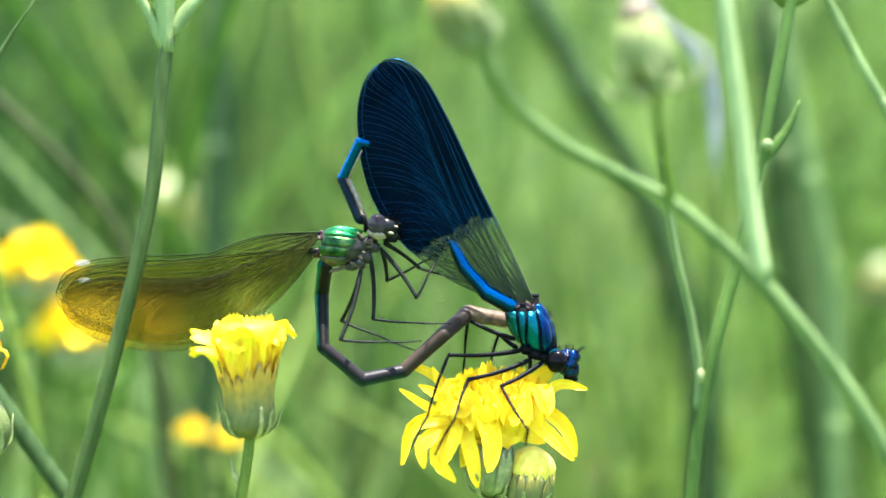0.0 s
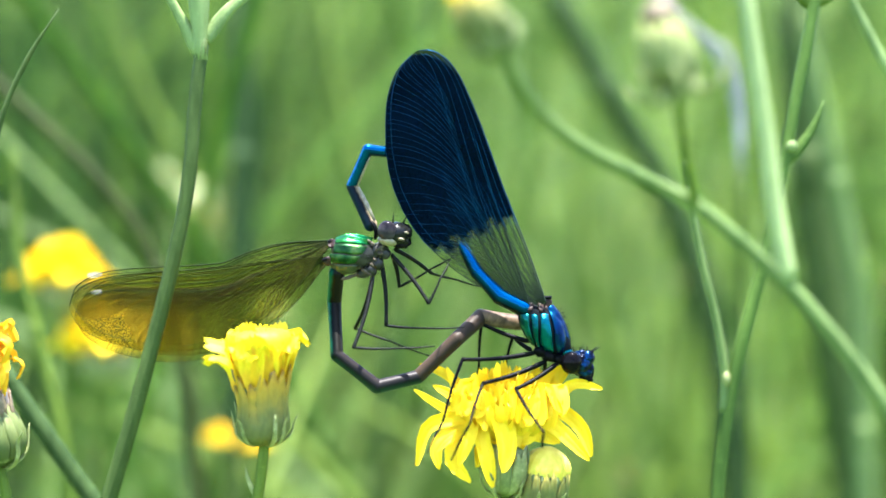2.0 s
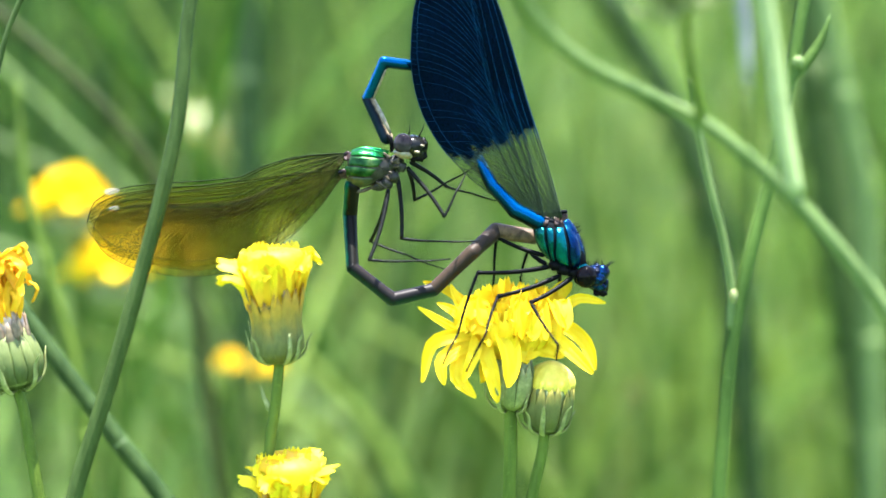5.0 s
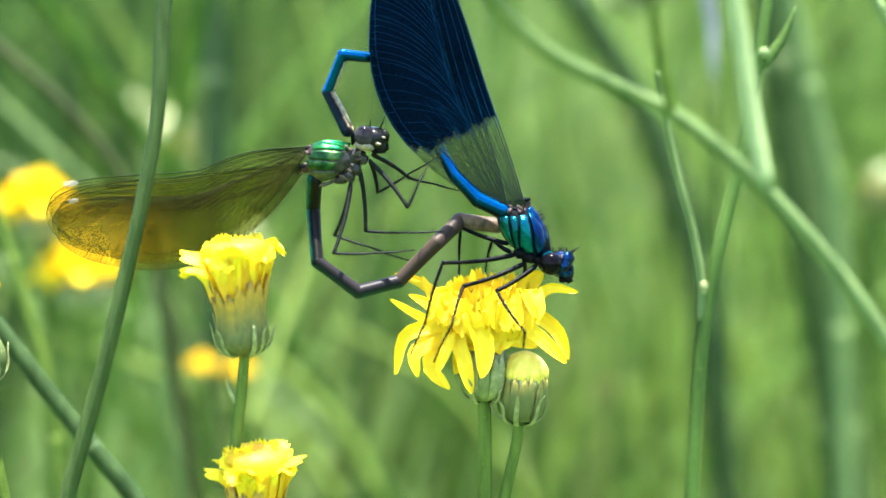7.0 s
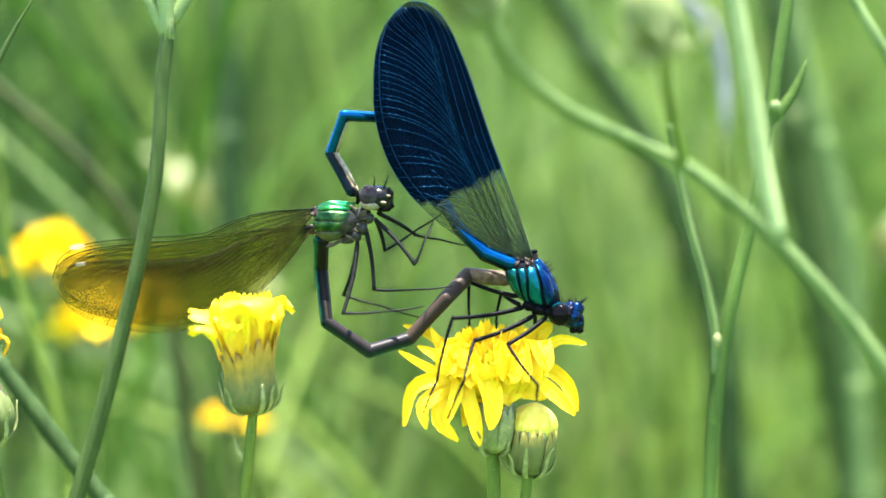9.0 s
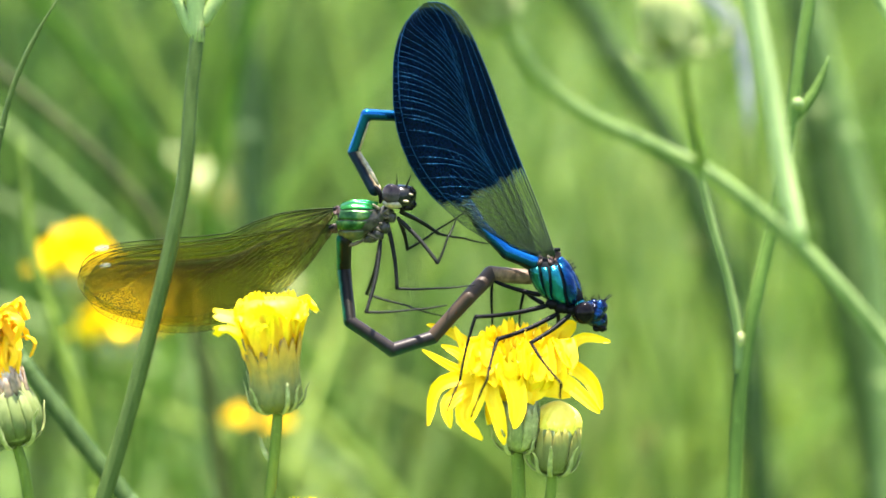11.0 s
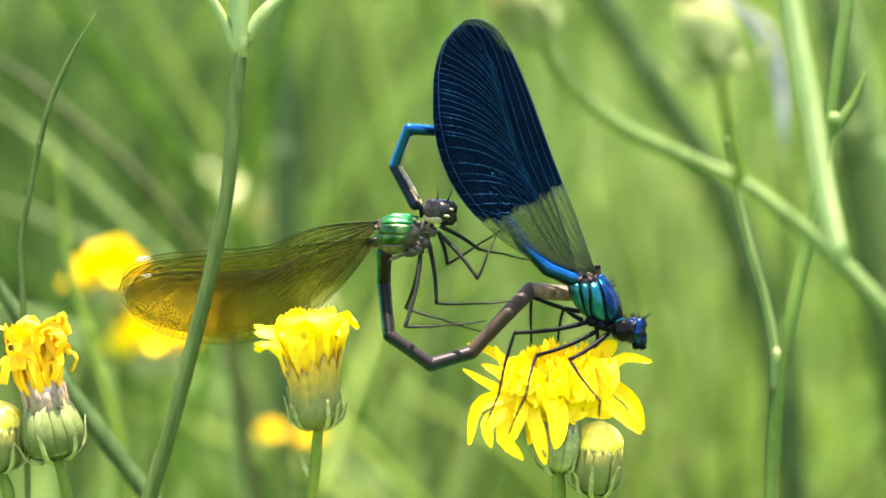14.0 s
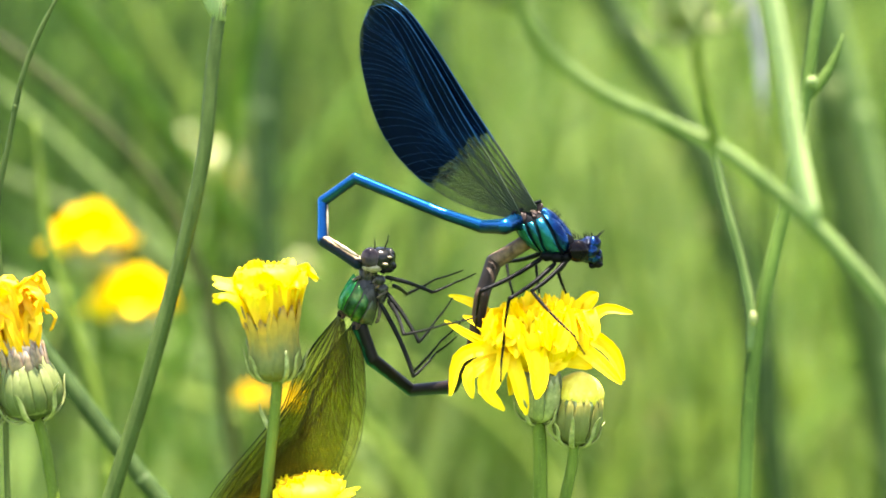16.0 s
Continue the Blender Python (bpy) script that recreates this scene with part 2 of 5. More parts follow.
def wing_membrane(name, male):
    m = Mat(name)
    x, z = m.axis(0), m.axis(2)
    wob = m.math('MULTIPLY', m.math('SUBTRACT', m.noise(420, 3), 0.5), 0.0035)
    xx = m.math('ADD', x, wob)
    cells = m.n.new("ShaderNodeTexVoronoi")
    cells.feature = 'DISTANCE_TO_EDGE'
    cells.inputs["Scale"].default_value = 4200 if male else 6500
    mp = m.n.new("ShaderNodeMapping")
    mp.inputs["Scale"].default_value = (0.62, 0.0, 1.0)
    m.l.new(m.co.outputs["Object"], mp.inputs[0])
    m.l.new(mp.outputs[0], cells.inputs["Vector"])
    net = m.math('LESS_THAN', cells.outputs[0], 0.10 if male else 0.14)
    if male:
        band = m.math('MULTIPLY', m.math('SUBTRACT', xx, 150 * U), 1 / (14 * U), True)
        tip = m.math('MULTIPLY', m.math('SUBTRACT', x, 425 * U), 1 / (45 * U), True)
        sheen = m.ramp(m.noise(130, 2), [(0.35, (0.0004, 0.0020, 0.0052)), (0.7, (0.0007, 0.0036, 0.0115))])
        col = m.mix(band, m.mix(net, (0.20, 0.23, 0.07), (0.07, 0.08, 0.045)), m.mix(m.math('MULTIPLY', net, 0.6), sheen, (0.0002, 0.0006, 0.0018)))
        clear = m.math('MULTIPLY_ADD', net, 0.20)
        clear.node.inputs[2].default_value = 0.07
        cover = m.mix(band, clear, 0.985)
        cover = m.mix(m.math('MULTIPLY', tip, 0.16), cover, (0.0, 0.0, 0.0))
        m.set(Base_Color=col, Roughness=0.42, Specular_IOR_Level=0.05, Specular_Tint=(0.12, 0.4, 1.0))
    else:
        gold = m.math('MULTIPLY', m.math('SUBTRACT', xx, 150 * U), 1 / (230 * U), True)
        back = m.math('ADD', m.math('MULTIPLY', m.math('ADD', z, 16 * U), 0.65 / (60 * U), True), 0.35, True)
        gold = m.math('MULTIPLY', gold, back)
        amber = m.ramp(gold, [(0.0, (0.22, 0.24, 0.030)), (0.4, (0.22, 0.18, 0.012)), (0.7, (0.80, 0.46, 0.012)), (1.0, (0.95, 0.62, 0.030))])
        amber = m.mix(m.math('MULTIPLY', m.noise(260, 3), 0.4), amber, (0.14, 0.13, 0.02))
        col = m.mix(m.math('MULTIPLY', net, 0.5), amber, (0.030, 0.025, 0.007))
        cover = m.math('ADD', m.math('MULTIPLY', net, 0.12), m.math('MULTIPLY', gold, 0.36))
        cover = m.math('ADD', cover, 0.045, True)
        m.set(Base_Color=col, Roughness=0.45, Specular_IOR_Level=0.04)
    m.bump(cells.outputs[0], 0.35, 0.00006)
    tr = m.n.new("ShaderNodeBsdfTranslucent")
    m.l.new(col, tr.inputs[0])
    half = m.n.new("ShaderNodeMixShader")
    half.inputs[0].default_value = 0.08 if male else 0.62
    m.l.new(m.b.outputs[0], half.inputs[1])
    m.l.new(tr.outputs[0], half.inputs[2])
    clearn = m.n.new("ShaderNodeBsdfTransparent")
    clearn.inputs[0].default_value = (0.9, 0.93, 0.86, 1) if male else (0.955, 0.945, 0.66, 1)
    mx = m.n.new("ShaderNodeMixShader")
    m.l.new(cover, mx.inputs[0])
    m.l.new(clearn.outputs[0], mx.inputs[1])
    m.l.new(half.outputs[0], mx.inputs[2])
    m.l.new(mx.outputs[0], m.out.inputs[0])
    return m.m


WING_MALE, WING_FEMALE = wing_membrane("wing_dark_blue", True), wing_membrane("wing_amber", False)


def vein_blue(name, root):
    """Veins that are blue in the dark part of the wing and olive in its clear root."""
    m = Mat(name)
    band = m.math('MULTIPLY', m.math('SUBTRACT', m.axis(0), 140 * U), 1 / (20 * U), True)
    c = m.ramp(m.noise(500, 3, 0.6), [(0.3, (0.002, 0.020, 0.052)), (0.7, (0.008, 0.058, 0.135))])
    return m.set(Base_Color=m.mix(band, root, c), Roughness=0.36, Metallic=m.math('MULTIPLY', band, 0.9), Specular_IOR_Level=0.1)


VEIN_BLUE, VEIN_TEAL = vein_blue("vein_blue", (0.022, 0.032, 0.020)), vein_blue("vein_teal", (0.034, 0.046, 0.022))
VEIN_BROWN = plain("vein_brown", (0.008, 0.007, 0.002), (0.034, 0.028, 0.008), 900, 0.6, 0.0, 0.03)
VEIN_OLIVE = plain("vein_olive", (0.022, 0.024, 0.006), (0.075, 0.080, 0.020), 900, 0.5, 0.0, 0.05)
VEIN_EDGE = plain("vein_edge", (0.004, 0.007, 0.002), (0.022, 0.034, 0.009), 900, 0.5, 0.0, 0.04)


# ---------------------------------------------------------------- mesh tools
def at(u, v, d=D, y=0.0):
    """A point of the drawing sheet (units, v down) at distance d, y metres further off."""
    return Vector(((u - 784) * d / F, d + y, H - (v - 441) * d / F))


def part(name, bm, material, parent, label=""):
    me = bpy.data.meshes.new(name)
    bm.to_mesh(me)
    bm.free()
    for p in me.polygons:
        p.use_smooth = True
    me.materials.append(material)
    ob = new(name, me)
    ob.parent = parent
    return tagged(ob, label)


def curve_pts(ctrl, n):
    """n points on a smooth curve through ctrl, as many on each stretch."""
    m = len(ctrl)
    h = [max(1e-9, (ctrl[i + 1] - ctrl[i]).length) for i in range(m - 1)]
    sl = [(ctrl[i + 1] - ctrl[i]) / h[i] for i in range(m - 1)]
    tan = [sl[0]] + [(sl[i - 1] * h[i] + sl[i] * h[i - 1]) / (h[i] + h[i - 1]) for i in range(1, m - 1)] + [sl[-1]]
    out = []
    for k in range(n):
        f = k / (n - 1) * (m - 1)
        i = min(int(f), m - 2)
        t = f - i
        a, b = ctrl[i], ctrl[i + 1]
        out.append(a * (1 + 2 * t) * (1 - t) ** 2 + tan[i] * (h[i] * t * (1 - t) ** 2) + b * (t * t * (3 - 2 * t)) + tan[i + 1] * (h[i] * t * t * (t - 1)))
    return out


def tube(bm, pts, radii, sides=8, flat=1.0, up=Vector((0, 1, 0)), caps=True, ribs=0, deep=0.05):
    """Sweep an ellipse along pts; flat scales its thickness against the width across up."""
    rings = []
    for i, p in enumerate(pts):
        tan = (pts[min(i + 1, len(pts) - 1)] - pts[max(i - 1, 0)]).normalized()
        a = tan.cross(up)
        if a.length < 1e-4:
            a = tan.cross(Vector((1, 0.01, 0)))
        a.normalize()
        b = a.cross(tan)
        r = radii[i] if hasattr(radii, "__len__") else radii
        ring = []
        for k in range(sides):
            w = 2 * math.pi * k / sides
            q = r * (1 + deep * math.cos(ribs * w)) if ribs else r
            ring.append(bm.verts.new(p + a * (q * math.cos(w)) + b * (q * flat * math.sin(w))))
        rings.append(ring)
    for r0, r1 in zip(rings, rings[1:]):
        for k in range(sides):
            bm.faces.new((r0[k], r0[(k + 1) % sides], r1[(k + 1) % sides], r1[k]))
    if caps:
        bm.faces.new(rings[0][::-1])
        bm.faces.new(rings[-1])


def lathe(bm, base, axis, profile, sides=20, wob=0.0, ribs=0):
    """Turn (height, radius) pairs about axis from base."""
    axis = axis.normalized()
    a = axis.cross(Vector((0, 1, 0))).normalized()
    b = axis.cross(a)
    rings = []
    for h, r in profile:
        ring = []
        for k in range(sides):
            w = 2 * math.pi * k / sides
            rr = r * (1 + wob * noise.noise(Vector((math.cos(w) * 2, math.sin(w) * 2, h * 900))) + (0.05 * math.cos(ribs * w) if ribs else 0))
            ring.append(bm.verts.new(base + axis * h + a * (rr * math.cos(w)) + b * (rr * math.sin(w))))
        rings.append(ring)
    for r0, r1 in zip(rings, rings[1:]):
        for k in range(sides):
            bm.faces.new((r0[k], r0[(k + 1) % sides], r1[(k + 1) % sides], r1[k]))
    bm.faces.new(rings[0][::-1])
    bm.faces.new(rings[-1])
    bmesh.ops.recalc_face_normals(bm, faces=bm.faces)


def ball(bm, centre, rx, ry, rz, tilt=0.0, seg=20, rough=0.0):
    m = Matrix.Translation(centre) @ pose(0, 0, 0, 0, tilt, 0) @ Matrix.Diagonal((rx, ry, rz, 1))
    made = bmesh.ops.create_uvsphere(bm, u_segments=seg, v_segments=seg // 2 + 2, radius=1, matrix=m)
    if rough:
        for v in made["verts"]:
            v.co += (v.co - centre) * (rough * noise.noise(v.co * 2500))


def foot_of(p, dx=0.0, dy=0.012):
    return Vector((p.x + dx, p.y + dy, -0.004))


def thing(name, base, label, category, group=""):
    ob = new(name)
    ob.empty_display_size = 0.005
    ob.location = base
    return tagged(ob, label, category, group)


def petal(bm, pts, width, thick, up, teeth=True):
    """A ligule: a thin strap, grooved along its length, with a rounded or toothed end."""
    n, m = 11, 8
    ps = curve_pts(pts, n)
    prof = [0.40, 0.60, 0.78, 0.90, 0.97, 1.0, 0.98, 0.92, 0.80, 0.62, 0.26] if not teeth else [0.40, 0.58, 0.74, 0.86, 0.94, 0.98, 1.0, 1.0, 0.98, 0.93, 0.84]
    h = noise.noise(ps[n // 2] * 900)
    g = noise.noise(ps[-1] * 1300 + Vector((3, 1, 7)))
    sheets = ([], [])
    for i, p in enumerate(ps):
        tan = (ps[min(i + 1, n - 1)] - ps[max(i - 1, 0)]).normalized()
        a = tan.cross(up)
        if a.length < 1e-4:
            a = tan.cross(Vector((1, 0.01, 0)))
        a.normalize()
        b = a.cross(tan)
        t = i / (n - 1)
        turn = Matrix.Rotation(0.5 * g * t, 3, tan)
        a, b = turn @ a, turn @ b
        for side, rows in zip((1, -1), sheets):
            row = []
            for k in range(m + 1):
                f = 2 * k / m - 1
                cup = (0.16 + 0.22 * h) * f * f + 0.035 * math.cos(f * 7.5) + 0.06 * g * f * math.sin(5 * t + 3 * h)
                fat = thick / 2 * math.sqrt(max(0.0, 1 - f * f)) * (1 - 0.5 * t)
                end = 0.0
                if i == n - 1:
                    end = -0.12 * width * f * f + (0.09 * width * (1 if k % 2 else -1) if teeth else 0.0)
                elif i == n - 2 and not teeth:
                    end = -0.05 * width * f * f
                row.append(bm.verts.new(p + a * (width / 2 * prof[i] * f) + b * (width * cup + side * fat) + tan * end))
            rows.append(row)
    for flip, rows in enumerate(sheets):
        for r0, r1 in zip(rows, rows[1:]):
            for k in range(m):
                q = (r0[k], r0[k + 1], r1[k + 1], r1[k])
                bm.faces.new(q[::-1] if flip else q)


# ---------------------------------------------------------------- ground and distance
def ground():
    bm = bmesh.new()
    xs = [-300, -120, -50, -20, -10, -6, -4, -3, -2, -1.4, -0.9, -0.5, -0.2, 0, 0.2, 0.5, 0.9, 1.4, 2, 3, 4, 6, 10, 20, 50, 120, 300]
    ys = [-300, -120, -40, -12, -5, -2, -0.8, 0, 0.3, 0.6, 1, 1.5, 2, 2.6, 3.2, 4, 5, 6.5, 8, 10, 14, 25, 60, 140, 300]
    grid = []
    for y in ys:
        row = []
        for x in xs:
            rise = max(0.0, min(1.0, (y - 2.2) / 9)) ** 1.2 * 4.5
            row.append(bm.verts.new((x, y, rise + 0.02 * noise.noise(Vector((x * 2, y * 2, 0))) - 0.01)))
        grid.append(row)
    for r0, r1 in zip(grid, grid[1:]):
        for k in range(len(xs) - 1):
            bm.faces.new((r0[k], r0[k + 1], r1[k + 1], r1[k]))
    m = Mat("meadow_ground")
    c = m.mix(0.5, m.ramp(m.noise(3.5, 6, 0.65), [(0.3, (0.045, 0.12, 0.018)), (0.55, (0.10, 0.21, 0.035)), (0.75, (0.19, 0.28, 0.065))]),
              m.ramp(m.noise(40, 4, 0.6), [(0.3, (0.045, 0.105, 0.018)), (0.7, (0.13, 0.23, 0.04))]))
    m.bump(m.noise(60, 5), 0.8, 0.03)
    ob = part("ground", bm, m.set(Base_Color=c, Roughness=0.8), None)
    tagged(ob, "meadow ground under tall green grass, rising to a bank", "ground", kind="structure")


ground()


def grass_field():
    """Blades behind the flowers, thinner in front, tall and dense further off."""
    rng = random.Random(5)
    for name, n, y0, y1, mat, wide in (("grass", 900, 0.50, 1.2, GRASS, 0.0022), ("grass", 5200, 1.1, 4.2, GRASS_FAR, 0.0045)):
        bm = bmesh.new()
        for _ in range(n):
            y = y0 + (y1 - y0) * rng.random() ** 0.8
            x = rng.uniform(-1, 1) * (0.25 + 0.55 * y)
            h = rng.uniform(0.3, 0.75) + 0.16 * y
            z0 = max(0.0, min(1.0, (y - 2.2) / 9)) ** 1.2 * 4.5 - 0.02
            lean = Vector((rng.gauss(0.12, 0.28), rng.gauss(0, 0.2), 1)) * h
            bend = Vector((rng.gauss(0.0, 0.25), rng.gauss(0, 0.15), -0.12)) * h
            p0 = Vector((x, y, z0))
            ps = [p0 + lean * t + bend * t * t for t in (0, 0.3, 0.6, 0.85, 1)]
            w = wide * rng.uniform(0.5, 1.6)
            tube(bm, ps, [w, w, w * 0.8, w * 0.5, w * 0.1], 3, 0.35, Vector((rng.uniform(-1, 1), 1, 0.2)).normalized(), False)
        tagged(part(name, bm, mat, None), "tall green meadow grass blades, out of focus", "grass", kind="stuff")
    # the same tall grass carried on at both sides
    side = random.Random(31)
    bm = bmesh.new()
    for _ in range(6000):
        x, y = side.uniform(-4.2, 4.2), side.uniform(-0.6, 4.4)
        if abs(x) < 0.45 + 0.55 * max(0.0, y):
            continue
        h = side.uniform(0.3, 0.7)
        p0 = Vector((x, y, max(0.0, min(1.0, (y - 2.2) / 9)) ** 1.2 * 4.5 - 0.02))
        tip = p0 + Vector((side.gauss(0.1, 0.25), side.gauss(0, 0.2), 0.9)) * h
        w = side.uniform(0.002, 0.005)
        tube(bm, [p0, p0.lerp(tip, 0.5) + Vector((0, 0, 0.06 * h)), tip], [w, w * 0.8, w * 0.1], 3, 0.35, Vector((side.uniform(-1, 1), 1, 0.2)).normalized(), False)
    tagged(part("grass", bm, GRASS_FAR, None), "tall green meadow grass blades at both sides", "grass", kind="stuff")
    # lower grass all round, under and beside the lens
    bm = bmesh.new()
    while len(bm.verts) < 9000 * 12:
        x, y = rng.uniform(-4.5, 4.5), rng.uniform(-3.5, 4.5)
        if y > 0.3 and abs(x) < 0.25 + 0.5 * y:
            continue
        h = rng.uniform(0.10, 0.27)
        lean = Vector((rng.gauss(0.1, 0.3), rng.gauss(0, 0.3), 1)) * h
        p0 = Vector((x, y, max(0.0, min(1.0, (y - 2.2) / 9)) ** 1.2 * 4.5 - 0.02))
        w = rng.uniform(0.002, 0.005)
        tube(bm, [p0, p0 + lean * 0.4, p0 + lean * 0.75 + Vector((0, 0, -0.05 * h)), p0 + lean * 1.05 + Vector((0, 0, -0.2 * h))], [w, w * 0.9, w * 0.6, w * 0.1], 3, 0.35,
             Vector((rng.uniform(-1, 1), 1, 0.2)).normalized(), False)
    tagged(part("grass", bm, GRASS, None), "low green meadow grass all round", "grass", kind="stuff")
    # added clumps that stand apart by tone: sunlit and shaded patches put into colour
    for mat, lab, spots in ((GRASS_SHADED, "dark green grass tussock far behind, shade put into its colour", ((30, 30, 0.95, 0.05), (50, -10, 0.62, 0.035), (140, 110, 0.9, 0.045), (-60, 150, 0.95, 0.06), (80, 0, 1.0, 0.06), (90, 60, 1.3, 0.15), (-80, 200, 1.1, 0.12), (1520, 200, 1.2, 0.08), (560, -60, 1.5, 0.10), (620, 900, 0.8, 0.09), (330, -40, 0.85, 0.05), (420, 40, 1.0, 0.06), (250, 60, 1.0, 0.06))),
                            (GRASS_SUNLIT, "pale grass tussock far behind, sunlight put into its colour", ((900, 240, 0.95, 0.05), (1090, 70, 0.8, 0.045), (1350, 760, 1.0, 0.09), (1130, 820, 1.0, 0.08), (120, 800, 0.95, 0.08), (90, 770, 0.72, 0.05), (50, 900, 0.55, 0.035), (190, 930, 0.6, 0.035), (1010, 130, 1.0, 0.06), (400, 330, 0.9, 0.035), (1480, 850, 0.85, 0.07), (250, 420, 1.0, 0.05), (1120, 560, 1.0, 0.06), (330, 810, 0.8, 0.06), (200, 720, 0.85, 0.05), (130, 840, 0.46, 0.028)))):
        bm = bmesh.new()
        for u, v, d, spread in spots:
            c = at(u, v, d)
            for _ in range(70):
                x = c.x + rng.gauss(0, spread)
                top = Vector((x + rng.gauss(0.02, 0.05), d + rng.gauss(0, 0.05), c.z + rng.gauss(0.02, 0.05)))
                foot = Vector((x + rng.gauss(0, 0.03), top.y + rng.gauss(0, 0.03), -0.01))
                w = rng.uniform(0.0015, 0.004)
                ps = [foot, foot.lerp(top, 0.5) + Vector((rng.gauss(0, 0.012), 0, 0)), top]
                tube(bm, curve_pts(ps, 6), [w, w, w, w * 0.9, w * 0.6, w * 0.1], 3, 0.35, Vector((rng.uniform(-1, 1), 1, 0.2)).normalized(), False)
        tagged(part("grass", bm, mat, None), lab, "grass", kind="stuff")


grass_field()


def blurred_stem(ctrl, d, r, mat, label, name="plant_stem"):
    """One stem through sheet points at distance d, carried on down to the ground."""
    ps = [at(u, v, d) for u, v in ctrl]
    low = ps[-1]
    slope = (ps[-1] - ps[-2]).normalized()
    foot = Vector((low.x + max(-0.06, min(0.06, slope.x * 0.25)), low.y + 0.01, -0.005))
    mid = (low + foot) / 2 + Vector((slope.x * 0.02, 0, 0))
    ob = thing(name, foot, label, "stem", "meadow stems")
    bm = bmesh.new()
    pts = curve_pts([p - foot for p in [*ps, mid, foot]], 26)
    rad = [r * d / F * (0.82 + 0.3 * k / 25) * min(1.0, 0.2 + 0.27 * k) for k in range(26)]
    tube(bm, pts, rad, 8)
    part("stem", bm, mat, ob)
    swell = 1.07 if r < 15 else 1.015
    for k in (7, 15):
        bm = bmesh.new()
        along = (pts[k + 1] - pts[k - 1]).normalized()
        tube(bm, [pts[k] + along * (rad[k] * q) for q in (-1.2, -0.5, 0.5, 1.2)], [rad[k] * f for f in (1.0, swell, swell, 1.0)], 8)
        part("node", bm, mat, ob)
    return ob


def background_stems():
    far = "soft green meadow stem behind the flowers"
    dark = "dark green broad grass stem behind the flowers"
    olive = "brownish olive grass stem arching behind the amber wings"
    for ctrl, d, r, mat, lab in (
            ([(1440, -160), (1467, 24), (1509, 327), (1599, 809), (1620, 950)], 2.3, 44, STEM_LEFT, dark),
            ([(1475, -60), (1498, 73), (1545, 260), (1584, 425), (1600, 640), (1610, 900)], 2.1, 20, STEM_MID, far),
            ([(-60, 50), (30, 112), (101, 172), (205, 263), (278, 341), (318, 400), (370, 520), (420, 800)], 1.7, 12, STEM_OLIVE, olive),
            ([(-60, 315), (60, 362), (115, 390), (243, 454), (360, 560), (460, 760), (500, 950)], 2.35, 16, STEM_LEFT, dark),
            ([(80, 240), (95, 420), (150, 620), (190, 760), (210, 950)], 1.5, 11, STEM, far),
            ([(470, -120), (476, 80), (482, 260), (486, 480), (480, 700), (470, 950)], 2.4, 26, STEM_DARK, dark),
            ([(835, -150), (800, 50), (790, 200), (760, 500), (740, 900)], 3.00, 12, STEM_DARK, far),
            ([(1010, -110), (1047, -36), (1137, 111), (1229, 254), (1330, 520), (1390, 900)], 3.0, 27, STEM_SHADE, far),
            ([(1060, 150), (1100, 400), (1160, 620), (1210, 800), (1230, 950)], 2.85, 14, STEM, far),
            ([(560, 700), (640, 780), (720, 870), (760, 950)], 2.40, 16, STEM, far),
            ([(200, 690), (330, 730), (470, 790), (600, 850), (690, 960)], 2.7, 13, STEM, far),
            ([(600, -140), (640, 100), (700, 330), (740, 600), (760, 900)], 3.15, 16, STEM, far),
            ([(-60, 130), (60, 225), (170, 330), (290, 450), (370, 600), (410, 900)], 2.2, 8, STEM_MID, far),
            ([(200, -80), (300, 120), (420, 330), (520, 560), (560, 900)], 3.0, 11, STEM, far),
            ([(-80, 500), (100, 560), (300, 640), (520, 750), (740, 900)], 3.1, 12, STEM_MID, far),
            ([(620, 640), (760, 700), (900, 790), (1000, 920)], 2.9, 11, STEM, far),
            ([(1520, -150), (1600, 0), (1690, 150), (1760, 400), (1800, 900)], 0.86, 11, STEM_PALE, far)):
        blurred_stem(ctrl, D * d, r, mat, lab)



def dry_leaf():
    """A withered, greyish leaf hanging behind the branching plant."""
    d = D * 1.7
    ps = [at(*p, d) for p in ((1195, -90), (1262, -20), (1330, 30), (1358, 105), (1365, 200), (1372, 420), (1390, 700), (1400, 950))]
    foot = foot_of(ps[-1], 0.01)
    ob = thing("dry_leaf", foot, "pale greyish withered leaf blade hanging behind green stalks", "leaf")
    pts = curve_pts([p - foot for p in ps] + [(ps[-1] - foot) * 0.4, Vector((0, 0, 0))], 40)
    for name, lo, hi, wide in (("blade", 0, 19, 15), ("stalk", 18, 40, 4)):
        bm = bmesh.new()
        run = pts[lo:hi]
        n = len(run) - 1
        w = [wide * d / F * (0.25 + 0.75 * math.sin(math.pi * min(1.0, 0.12 + 0.8 * i / n)) if name == "blade" else 1.0) for i in range(n + 1)]
        tube(bm, run, w, 10, 0.18 if name == "blade" else 1.0, Vector((0.35, 1, 0.2)).normalized())
        part(name, bm, DRY if name == "blade" else STEM_SHADE, ob)


background_stems()


dry_leaf()


